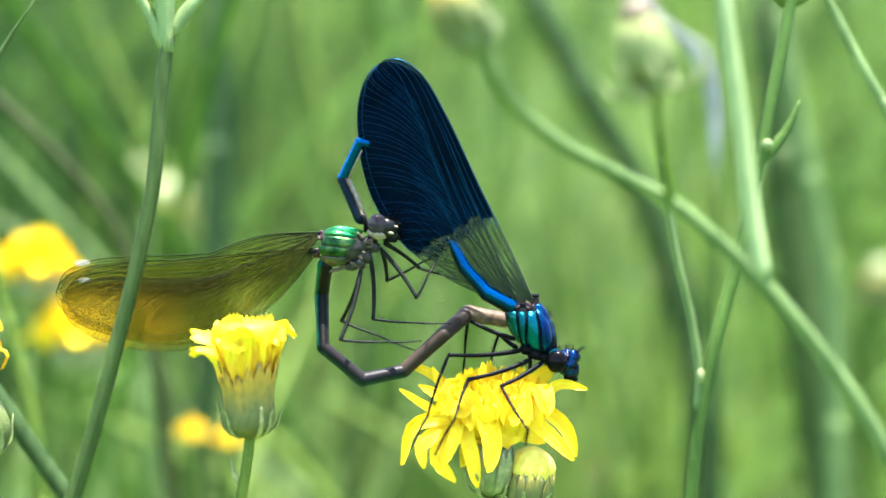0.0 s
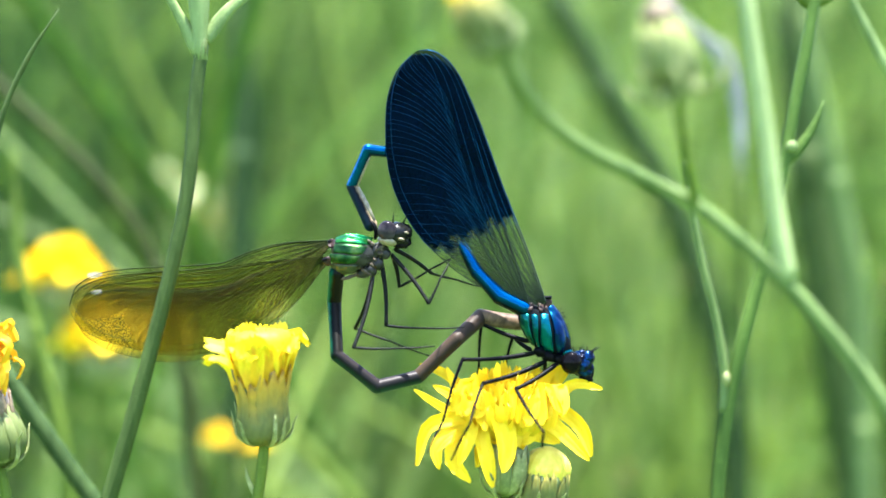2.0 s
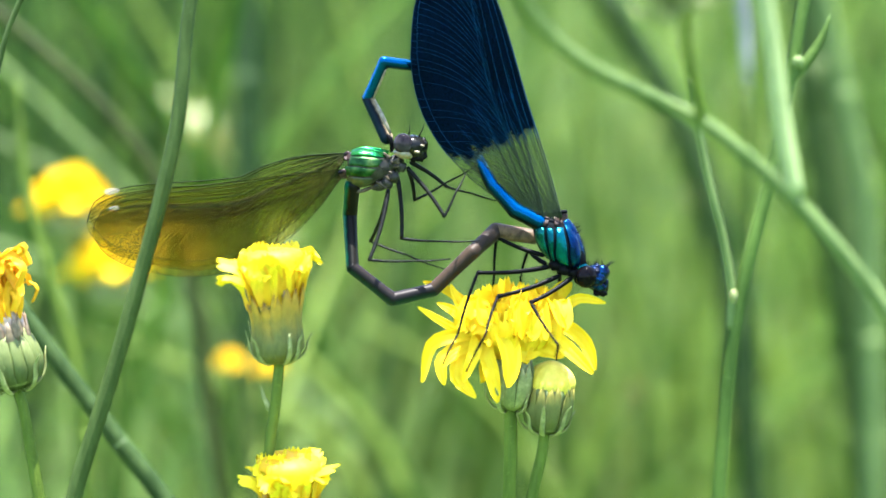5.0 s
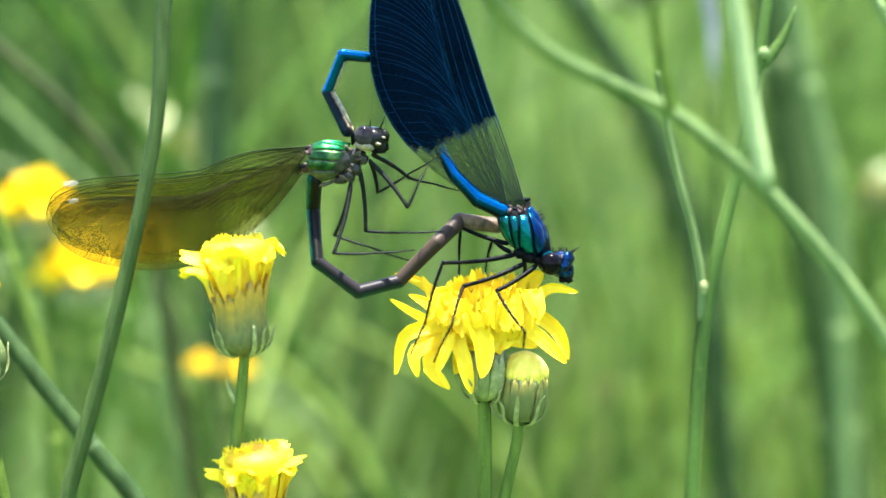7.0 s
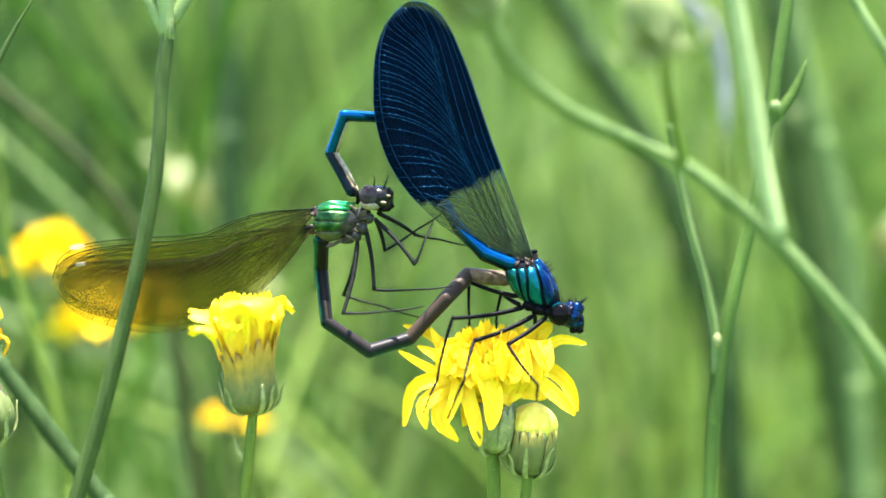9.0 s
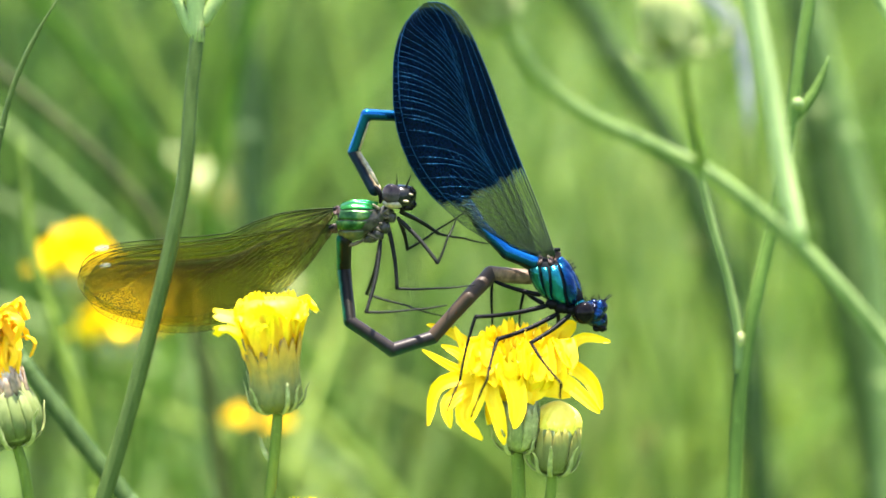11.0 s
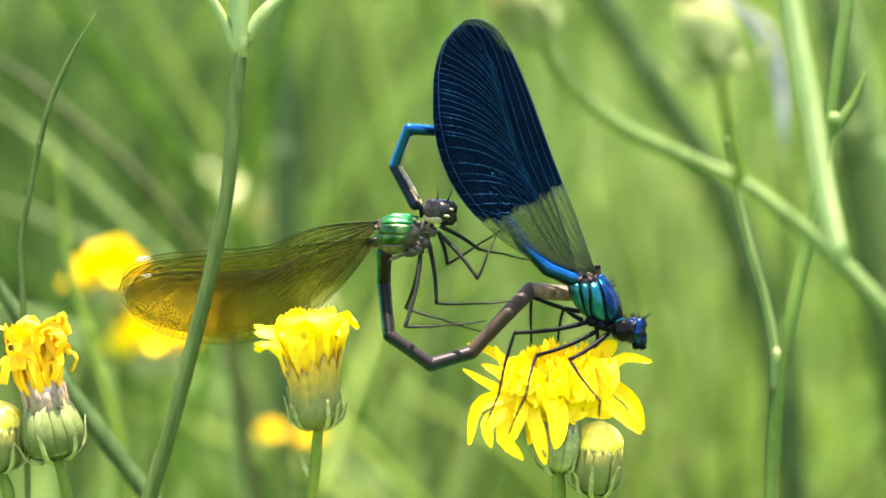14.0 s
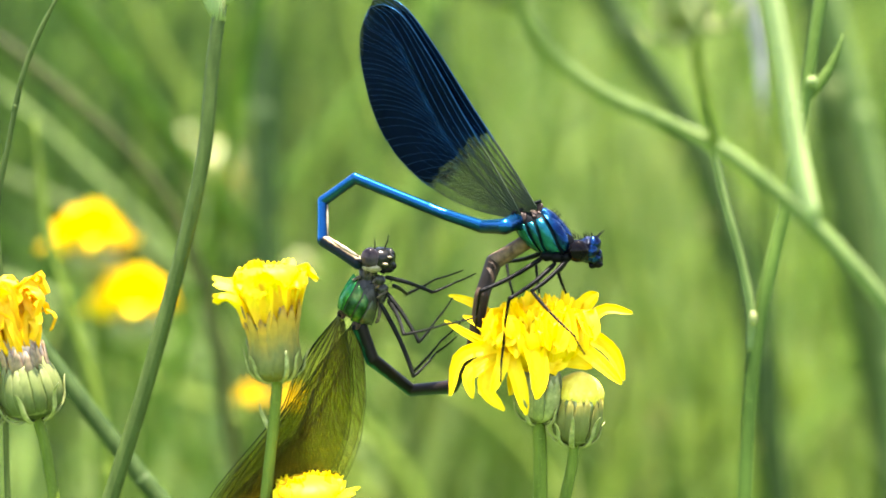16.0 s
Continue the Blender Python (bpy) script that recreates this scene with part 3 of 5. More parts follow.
# ---------------------------------------------------------------- flower heads
def involucre(parent, base, axis, prof, k, bracts, seed, tip_mat=None, curl=0.0, outer=6, outer_len=60, skin=None, tall=(0.9, 1.04)):
    """The green cup of a head: a ribbed body, upright bracts on it and curled ones at its foot. prof in units of k."""
    rng = random.Random(seed)
    bm = bmesh.new()
    lathe(bm, base, axis, [(h * k, r * k * 0.985) for h, r in prof[:-1]], 28, 0.03)
    part("involucre", bm, INVOLUCRE, parent)
    axis = axis.normalized()
    a = axis.cross(Vector((0, 1, 0))).normalized()
    b = axis.cross(a)
    hs, rs = [p[0] for p in prof], [p[1] for p in prof]
    for j in range(bracts):
        w = 2 * math.pi * (j + rng.uniform(-0.2, 0.2)) / bracts
        out = a * math.cos(w) + b * math.sin(w)
        bm = bmesh.new()
        h0, h1 = hs[0] + (hs[-1] - hs[0]) * 0.04, hs[-1] * rng.uniform(*tall)
        pts = []
        for q in range(7):
            h = h0 + (h1 - h0) * q / 6
            pts.append(base + axis * (h * k) + out * ((np.interp(h, hs, rs) + 1.5) * k))
        wid = 2 * math.pi * max(rs) / bracts * 0.66 * k
        tube(bm, pts, [wid * f * rng.uniform(0.92, 1.06) for f in (0.6, 0.85, 0.95, 0.95, 0.88, 0.66, 0.12)], 8, 0.27, out)
        part("bract", bm, skin or (BRACT if j % 3 else INVOLUCRE), parent)
    if tip_mat:
        for j in range(bracts):
            w = 2 * math.pi * (j + 0.5 + rng.uniform(-0.3, 0.3)) / bracts
            out = a * math.cos(w) + b * math.sin(w)
            bm = bmesh.new()
            h = hs[-1] * rng.uniform(0.86, 1.0)
            r = np.interp(h, hs, rs) + 3
            tube(bm, [base + axis * ((h + q) * k) + out * ((r + q * 0.02) * k) for q in (-14, 0, 16, 30)], [6 * k, 8.5 * k, 6 * k, 0.8 * k], 7, 0.3, out)
            part("bract_tip", bm, tip_mat, parent)
    for j in range(outer):
        w = 2 * math.pi * (j + rng.uniform(-0.3, 0.3)) / outer
        out = a * math.cos(w) + b * math.sin(w)
        L = outer_len * rng.uniform(0.7, 1.15)
        r = np.interp(hs[1], hs, rs)
        p0 = base + axis * (2 * k)
        swing = rng.uniform(0.6, 1.3) + curl
        pts = [p0 + out * (4 * k), p0 + out * ((r * 0.8) * k) + axis * (2 * k) - axis * (curl * 12 * k),
               p0 + out * ((r + L * 0.22 * swing) * k) + axis * (L * 0.28 * k), p0 + out * ((r + L * 0.3 * swing) * k) + axis * (L * 0.68 * k),
               p0 + out * ((r + L * (0.30 + 0.22 * rng.random()) * swing) * k) + axis * (L * 0.95 * k)]
        bm = bmesh.new()
        tube(bm, curve_pts(pts, 10), [k * f for f in (4, 5, 5.2, 5, 4.8, 4.4, 4, 3.4, 2.6, 1)], 6, 0.45, out)
        part("outer_bract", bm, BRACT, parent)


def stem_part(parent, base, ctrl, r0, r1, mat=None, name="stem", sides=27):
    bm = bmesh.new()
    pts = curve_pts([c - base for c in ctrl], 30)
    tube(bm, pts, [r0 + (r1 - r0) * k / 29 + r0 * 0.05 * noise.noise(Vector((0, 0, k * 0.9))) for k in range(30)], sides, ribs=9)
    return part(name, bm, mat or STEM, parent)


def yellow_flower_open():
    """The open head on which the insects sit, with its own stalk."""
    top = at(956, 800)
    base = foot_of(top, 0.004)
    ob = thing("yellow_flower", base, "open yellow daisy-like flower with drooping ligules on a thin green stalk", "flower", "yellow flowers")
    stem_part(ob, base, [top, at(958, 850), at(958, 960), (top + base) / 2 + Vector((0.003, 0.003, 0)), base], 11 * U, 14 * U)
    involucre(ob, top - base, Vector((0.02, -0.25, 1)), [(0, 10), (14, 30), (40, 38), (70, 36), (92, 34), (97, 34)], U, 13, 3, None, 0.3, 6, 60)
    rng = random.Random(11)
    c = at(958, 668, D, -0.0005) - base
    # outer straps: sheet places of root, mid and tip, depth of mid and tip in mm, width
    for r, m, tip, ym, yt, w in (
            ((870, 664), (842, 651), (789, 620), -1.2, -1.6, 17), ((868, 668), (816, 682), (797, 751), -2.6, -3.2, 26), ((868, 688), (832, 714), (838, 756), -3.0, -3.4, 25),
            ((882, 690), (856, 700), (831, 725), -3.6, -4.0, 17), ((885, 690), (859, 737), (893, 777), -3.4, -3.8, 30), ((898, 670), (888, 700), (870, 746), -4.6, -5.0, 24),
            ((912, 680), (920, 733), (930, 783), -4.8, -5.2, 28), ((938, 645), (951, 704), (946, 754), -5.6, -6.2, 38), ((968, 700), (985, 702), (1006, 693), -3.8, -4.2, 16),
            ((985, 648), (1047, 683), (1097, 730), -4.2, -4.8, 29), ((1035, 646), (1084, 675), (1104, 726), -2.0, -2.8, 27), ((1036, 630), (1071, 602), (1122, 609), -0.6, -0.8, 20),
            ((1022, 620), (1045, 590), (1064, 575), 1.0, 1.4, 32), ((975, 640), (1020, 630), (1049, 650), -3.8, -4.2, 34), ((872, 648), (858, 632), (822, 613), -0.6, -0.8, 21),
            ((878, 640), (862, 614), (846, 580), 0.2, 0.4, 18), ((880, 620), (840, 592), (797, 578), 1.6, 2.0, 19), ((1000, 690), (1025, 694), (1048, 704), -2.6, -2.8, 26),
            ((930, 700), (905, 722), (902, 752), -2.6, -2.8, 26), ((985, 670), (975, 700), (982, 716), -3.6, -3.8, 28)):
        bm = bmesh.new()
        p0, p1, p2 = at(*r, D, ym * 0.4 / 1000) - base, at(*m, D, ym * 0.65 / 1000) - base, at(*tip, D, yt * 0.65 / 1000) - base
        petal(bm, [c.lerp(p0, 0.5), p0, p1, p2], w * U, 2.2 * U, Vector((rng.uniform(-0.35, 0.35), -1, rng.uniform(0.0, 0.5))).normalized(), False)
        part("petal", bm, PETAL, ob)
    # short ligules crowded over the front
    for j in range(13):
        u0 = 892 + 140 * ((j * 0.618) % 1)
        v0 = 618 + rng.uniform(-16, 22)
        drop = rng.uniform(34, 62)
        spread = (u0 - 962) * 0.35
        q = [at(u0, v0 + 24, D, -0.0004), at(u0 + spread * 0.3, v0 - 2, D, -0.0017), at(u0 + spread * 0.7, v0 + drop * 0.5, D, -0.0027 - 0.0005 * rng.random()),
             at(u0 + spread + rng.uniform(-8, 8), v0 + drop, D, -0.0029 - 0.0005 * rng.random())]
        bm = bmesh.new()
        petal(bm, [x - base for x in q], rng.uniform(36, 52) * U, 2.2 * U, Vector((rng.uniform(-0.4, 0.4), -1, 0.3)).normalized(), j % 3 == 0)
        part("petal", bm, PETAL, ob)
    # the upright crowd of inner florets
    for j in range(52):
        f = (j + 0.5) / 52
        w = j * 2.39996
        r = math.sqrt(f)
        x, y = r * math.cos(w), r * math.sin(w)
        root = c + Vector((x * 0.0035, y * 0.0020, -0.0012))
        hgt = (0.0066 - 0.0030 * r) * rng.uniform(0.85, 1.15)
        tip = c + Vector((x * 0.0066 * rng.uniform(0.85, 1.1), y * 0.0032, hgt - 0.0018 * max(0, -y) * r))
        mid = (root + tip) / 2 + Vector((x, y, 0.6)) * 0.0006
        bm = bmesh.new()
        out = Vector((x, y, 0.05)).normalized()
        petal(bm, [root, mid, tip], rng.uniform(34, 48) * U, 2.2 * U, out)
        part("floret", bm, PETAL, ob)
    bm = bmesh.new()
    ball(bm, c + Vector((0, 0, 0.0002)), 0.0048, 0.0024, 0.0028, seg=18, rough=0.15)
    part("disc", bm, PETAL, ob)
    return ob


def bud(name, u, v, k, axis, d=D, stalk=None, seed=1, closed=True, scale=1.0, label="", mat=None, tip=None):
    """A closed head, dome-shaped with a yellow top."""
    top = at(u, v, d)
    base = foot_of(top, 0.004)
    ob = thing(name, base, label, "flower bud", "flower buds")
    ctrl = [at(*p, d) for p in stalk] if stalk else [at(u - 2, v + 60, d)]
    stem_part(ob, base, [top, *ctrl, (ctrl[-1] + base) / 2, base], 9 * k, 12 * k, mat)
    prof = [(0, 12), (12, 33), (40, 41), (75, 41.5), (92, 40), (100, 39)]
    prof = [(h * scale, r * scale) for h, r in prof]
    involucre(ob, top - base, axis, prof, k, 17, seed, None, 0.2, 8, 62 * scale, BRACT_BUD, (0.84, 1.0))
    ax = axis.normalized()
    bm = bmesh.new()
    lathe(bm, top - base + ax * (76 * scale * k), ax, [(h * scale * k, r * scale * k) for h, r in ((0, 38), (12, 41), (24, 41), (34, 37), (43, 29), (50, 18), (54, 9), (56, 2))], 51, 0.03, 17)
    part("bud_tip", bm, tip or YELLOW_TIP, ob)
    return ob


def tight_flower(name, u, v, k, axis, d, ctrl, seed, label, neck, wilt=False, flare=1.0):
    """A narrow head that flares into toothed ligules at its top."""
    rng = random.Random(seed)
    top = at(u, v, d)
    base = foot_of(top, -0.003)
    ob = thing(name, base, label, "flower", "yellow flowers")
    stem_part(ob, base, [top, *[at(*p, d) for p in ctrl], (at(*ctrl[-1], d) + base) / 2, base], 8.5 * k, 11 * k)
    prof = neck
    involucre(ob, top - base, axis, prof, k, 18 if wilt else 15, seed, BROWN_TIP if wilt else None, 0.4 if wilt else 0.25, 7, 58 if wilt else 66, BRACT_GREEN if wilt else BRACT_AGED, (0.9, 1.04) if wilt else (0.80, 1.26))
    ax = axis.normalized()
    a = ax.cross(Vector((0, 1, 0))).normalized()
    b = ax.cross(a)
    h0, r0 = prof[-1]
    o = top - base
    if wilt:
        bm = bmesh.new()
        lathe(bm, o + ax * ((h0 - 34) * k), ax, [(0, r0 * 1.1 * k), (50 * k, r0 * 0.98 * k), (62 * k, r0 * 0.9 * k), (80 * k, r0 * 0.8 * k)], 26, 0.12, 12)
        part("pappus", bm, PAPPUS, ob, "pale silky pappus hairs")
        h0 += 42
    if not wilt:
        bm = bmesh.new()
        lathe(bm, o + ax * (80 * k), ax, [(0, 33 * k), (12 * k, 37 * k), (50 * k, 46 * k), (80 * k, 51 * k), (102 * k, 55 * k), (114 * k, 50 * k), (120 * k, 20 * k)], 39, 0.06, 13)
        part("corolla", bm, PETAL_OLD, ob)
        for j in range(4):
            w = rng.uniform(0, 6.28)
            out = a * math.cos(w) + b * math.sin(w)
            h = rng.uniform(112, 134)
            bm = bmesh.new()
            tube(bm, [o + ax * ((h + q) * k) + out * ((47 + q * 0.2) * k) for q in (-10, 0, 10, 18)], [2 * k, 4.5 * k, 3.5 * k, 0.6 * k], 6, 0.5, out)
            part("bract_tip", bm, BROWN_TIP, ob, "dark brown withered bract tip")
    n = 46 if wilt else 34
    for j in range(n):
        f = (j + 0.5) / n
        w = j * 2.39996
        r = math.sqrt(f)
        out = a * math.cos(w) + b * math.sin(w)
        q0 = o + ax * ((h0 - 34) * k) + out * (r * r0 * 0.92 * k)
        outer = r > 0.72
        if wilt:
            top_h = h0 + rng.uniform(14, 96)
            q1 = o + ax * (h0 + 10) * k + out * (r * r0 * 1.2 * k) + a * (rng.uniform(-8, 8) * k)
            q2 = o + ax * (top_h * k) + out * ((r * 33 + rng.uniform(-12, 12)) * k) + a * (rng.uniform(-14, 14) * k)
            q3 = q2 + (out * rng.uniform(2, 34) + ax * rng.uniform(-20, 14) + a * rng.uniform(-22, 22)) * k
            q4 = q3 + (out * rng.uniform(-16, 8) + ax * rng.uniform(-34, -4) + a * rng.uniform(-14, 14)) * k
            pts = [q0, q1, q2, q3, q4]
        else:
            hh = 170 + 40 * (1 - 0.75 * r * r) * rng.uniform(0.45, 1.15)
            q0 = o + ax * (98 * k) + out * (r * 38 * k)
            q1 = o + ax * (138 * k) + out * (r * 47 * k)
            q2 = o + ax * (hh * k) + out * ((r * 60 + rng.uniform(-4, 6)) * k) + a * (rng.uniform(-6, 6) * k)
            pts = [q0, q1, q2]
            if outer:
                q2 = o + ax * (rng.uniform(152, 182) * k) + out * (rng.uniform(52, 60) * k) + a * (rng.uniform(-8, 8) * k)
                q3 = q2 + (out * rng.uniform(3, 36) * flare + ax * rng.uniform(-16, 26) + a * rng.uniform(-8, 8)) * k
                pts = [q0, q1, q2, q3]
        bm = bmesh.new()
        petal(bm, pts, (rng.uniform(14, 24) if wilt else (rng.uniform(36, 54) if outer else rng.uniform(36, 50))) * k, 2.4 * k, out)
        part("floret", bm, PETAL_OLD if wilt else PETAL_FADE, ob)
    return ob


RIGHT_FLOWER = yellow_flower_open()
RIGHT_BUD = bud("flower_bud", 1018, 842, U, Vector((0.10, -0.12, 1)), D, [(1016, 870), (1004, 930), (980, 1040)], 4,
                label="pale green flower bud with a yellow tip and curled bracts")
LEFT_FLOWER = tight_flower("yellow_flower", 533, 732, U, Vector((-0.08, -0.1, 1)), D * 0.978, [(530, 770), (518, 880), (506, 1000)], 7,
                           "narrow yellow flower head flaring above a brown-tipped green cup",
                           [(0, 14), (6, 32), (18, 42), (38, 42), (60, 38), (80, 39), (106, 46), (130, 52)])
WILTED_FLOWER = tight_flower("yellow_flower", 72, 786, U, Vector((-0.18, -0.1, 1)), D * 0.99, [(80, 810), (95, 890), (115, 1000)], 9,
                             "wilting orange-yellow flower head with pale pappus above a swollen green cup",
                             [(0, 14), (14, 42), (44, 52), (80, 44), (100, 35), (108, 33)], True)
LOW_FLOWER = tight_flower("yellow_flower", 555, 1093, U, Vector((0.0, -0.15, 1)), D * 0.985, [(554, 1123), (550, 1200), (545, 1300)], 13,
                          "narrow yellow flower head low in front of the other stalks",
                          [(0, 14), (6, 32), (18, 42), (38, 42), (60, 38), (80, 39), (106, 46), (130, 52)])
EDGE_BUD = bud("flower_bud", -32, 808, U, Vector((0.02, -0.1, 1)), D * 0.985, [(-20, 830), (-10, 900), (0, 1000)], 6,
               label="small green flower bud with a yellow tip", scale=0.95)


# thin tip on the left flower's stalk: a small side leaf
def side_leaf(parent, pts, r, mat, name="side_leaf"):
    base = parent.location
    bm = bmesh.new()
    ps = curve_pts([p - base for p in pts], 12)
    tube(bm, ps, [r * f for f in (0.9, 1.1, 1.2, 1.2, 1.1, 1, 0.9, 0.8, 0.65, 0.5, 0.3, 0.1)], 6, 0.45, Vector((0.2, 1, 0)))
    return part(name, bm, mat, parent)


side_leaf(LEFT_FLOWER, [at(525, 826, D * 0.978), at(513, 808, D * 0.978), at(505, 790, D * 0.978), at(501, 772, D * 0.978)], 4.5 * U, BRACT)


# ---------------------------------------------------------------- stems beside the flowers
def left_stem():
    d = D * 0.965
    k = d / F
    top = at(372, 52, d)
    low = [at(380, 150, d), at(370, 280, d), at(340, 440, d), at(300, 600, d), at(262, 740, d), at(225, 862, d), at(195, 960, d)]
    base = foot_of(low[-1], -0.03)
    ob = thing("plant_stem", base, "slender green stem with a forked leafy top", "stem", "meadow stems")
    stem_part(ob, base, [at(394, 34, d), *low, (low[-1] + base) / 2 + Vector((0.004, 0, 0)), base], 11.5 * k, 15 * k, STEM_LEFT)
    bm = bmesh.new()
    c = at(391, 72, d) - base
    tube(bm, curve_pts([c, at(388, 0, d) - base, at(386, -70, d) - base, at(384, -160, d) - base], 10), [k * f for f in (12, 13, 14.5, 16.5, 18.5, 20, 20, 19, 17, 14)], 9)
    part("leaf_sheath", bm, STEM_PALE, ob)
    side_leaf(ob, [at(386, 66, d), at(362, 10, d), at(325, -60, d), at(300, -150, d)], 9 * k, STEM_PALE)
    side_leaf(ob, [at(400, 40, d), at(428, -6, d), at(480, -50, d), at(560, -90, d)], 11 * k, STEM_PALE)
    return ob


LEFT_STEM = left_stem()


def grass_blade_tip():
    d = D * 1.04
    ob = blurred_stem([(147, -12), (100, 70), (60, 165), (35, 280), (12, 410), (16, 500), (22, 700), (26, 900)], d, 5.4, STEM_LEFT,
                      "thin pointed green grass stem")
    return ob


grass_blade_tip()
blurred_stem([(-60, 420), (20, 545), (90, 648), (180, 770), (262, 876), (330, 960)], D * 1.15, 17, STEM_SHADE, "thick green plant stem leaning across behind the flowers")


def leafy_stem():
    """The upright stem with a side shoot and a pointed leaf."""
    d = D * 0.90
    k = d / F
    ctrl = [at(*p, d) for p in ((1492, -120), (1475, 0), (1456, 110), (1440, 215), (1412, 380), (1372, 545), (1350, 680), (1340, 800), (1334, 900))]
    base = foot_of(ctrl[-1], -0.01)
    ob = thing("plant_stem", base, "upright green stem with a thin side shoot and a pointed leaf", "stem", "meadow stems")
    stem_part(ob, base, [*ctrl, (ctrl[-1] + base) / 2, base], 10.5 * k, 12.5 * k, STEM_MOSS)
    stem_part(ob, base, [at(*p, d) for p in ((1262, 215), (1276, 290), (1298, 390), (1328, 500), (1346, 600), (1346, 660))], 6 * k, 8.5 * k, STEM_MID, "side_shoot")
    side_leaf(ob, [at(1438, 216, d), at(1462, 190, d), at(1490, 148, d), at(1510, 98, d)], 9 * k, STEM_MOSS, "leaf")
    bm = bmesh.new()
    ball(bm, at(1450, 184, d, -0.0006) - base, 11 * k, 11 * k, 11 * k, seg=12)
    part("bud", bm, STEM_PALE, ob)
    bm = bmesh.new()
    ball(bm, at(1347, 600, d, -0.0005) - base, 7 * k, 7 * k, 13 * k, seg=12)
    part("joint", bm, BRACT, ob)
    for p in ([(1486, -70), (1455, -95), (1425, -150)], [(1488, -75), (1520, -100), (1548, -150)]):
        side_leaf(ob, [at(*q, d) for q in p], 11 * k, STEM, "leaf")
    return ob


leafy_stem()


def branching_plant():
    """The plant near the lens, with two heads on long arching stalks."""
    d, near = D * 0.79, D * 0.70
    k = d / F
    arch = [at(*p, D * e) for *p, e in ((921, 26, 0.70), (940, 62, 0.715), (961, 97, 0.73), (987, 131, 0.745), (1060, 192, 0.77), (1126, 228, 0.78), (1200, 260, 0.79), (1280, 297, 0.79), (1400, 388, 0.79), (1480, 462, 0.79), (1568, 560, 0.79), (1660, 680, 0.79), (1740, 830, 0.79))]
    base = foot_of(arch[-1], 0.02, 0.005)
    ob = thing("branching_plant", base, "pale green branching plant with two swollen flower heads", "plant")
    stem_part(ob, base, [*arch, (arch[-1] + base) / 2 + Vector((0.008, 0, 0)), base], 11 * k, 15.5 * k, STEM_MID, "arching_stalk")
    # this branch looks sunlit through its paler colour
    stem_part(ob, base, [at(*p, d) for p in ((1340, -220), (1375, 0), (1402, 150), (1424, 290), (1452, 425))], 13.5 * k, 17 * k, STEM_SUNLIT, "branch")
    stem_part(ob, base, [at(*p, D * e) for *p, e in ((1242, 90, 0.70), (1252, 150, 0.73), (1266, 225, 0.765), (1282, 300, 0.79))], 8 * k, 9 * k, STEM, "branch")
    for (u, v), axis, seed, s in (((922, 32), Vector((-0.70, -0.1, 1)), 21, 1.1), ((1242, 96), Vector((-0.30, -0.1, 1)), 22, 1.2)):
        sub = thing("flower_head", Vector((0, 0, 0)), "", "")
        sub.parent = ob
        k = near / F
        o = at(u, v, near) - base
        involucre(sub, o, axis, [(h * s, r * s) for h, r in [(0, 13), (14, 34), (42, 40), (80, 36), (105, 30)]], k, 11, seed, None, 0.7, 0, 60, BRACT_PALE if seed == 22 else BRACT_BUD)
        rng = random.Random(seed)
        ax = axis.normalized()
        a = ax.cross(Vector((0, 1, 0))).normalized()
        b = ax.cross(a)
        for j in range(9):
            w = 2 * math.pi * (j + rng.uniform(-0.25, 0.25)) / 9
            out = a * math.cos(w) + b * math.sin(w)
            L, rise = rng.uniform(66, 88) * (1.1 if seed == 22 else 0.55), rng.uniform(14, 66)
            pts = [o + out * (6 * k) + ax * (4 * k), o + out * (0.5 * L * k) - ax * (rng.uniform(2, 14) * k), o + out * (0.9 * L * k) - ax * (rng.uniform(-6, 10) * k),
                   o + out * (1.12 * L * k) + ax * (rise * 0.4 * k), o + out * (1.15 * L * rng.uniform(0.9, 1.08) * k) + ax * (rise * k)]
            bm = bmesh.new()
            tube(bm, curve_pts(pts, 12), [k * f for f in (8, 10, 12, 12.5, 12.5, 12, 11, 9.5, 8, 6.5, 4.5, 1.5)], 6, 0.6, (out + ax).normalized())
            part("outer_bract", bm, BRACT_LIGHT, sub)
        bm = bmesh.new()
        ax = axis.normalized()
        lathe(bm, o + ax * (104 * s * k), ax, [(h * s * k, r * s * k) for h, r in ((0, 24), (10, 25), (22, 22), (30, 13))], 18, 0.15, 9)
        part("withered_top", bm, PETAL if seed == 21 else BROWN_TIP, sub)
    return ob


BRANCHING = branching_plant()


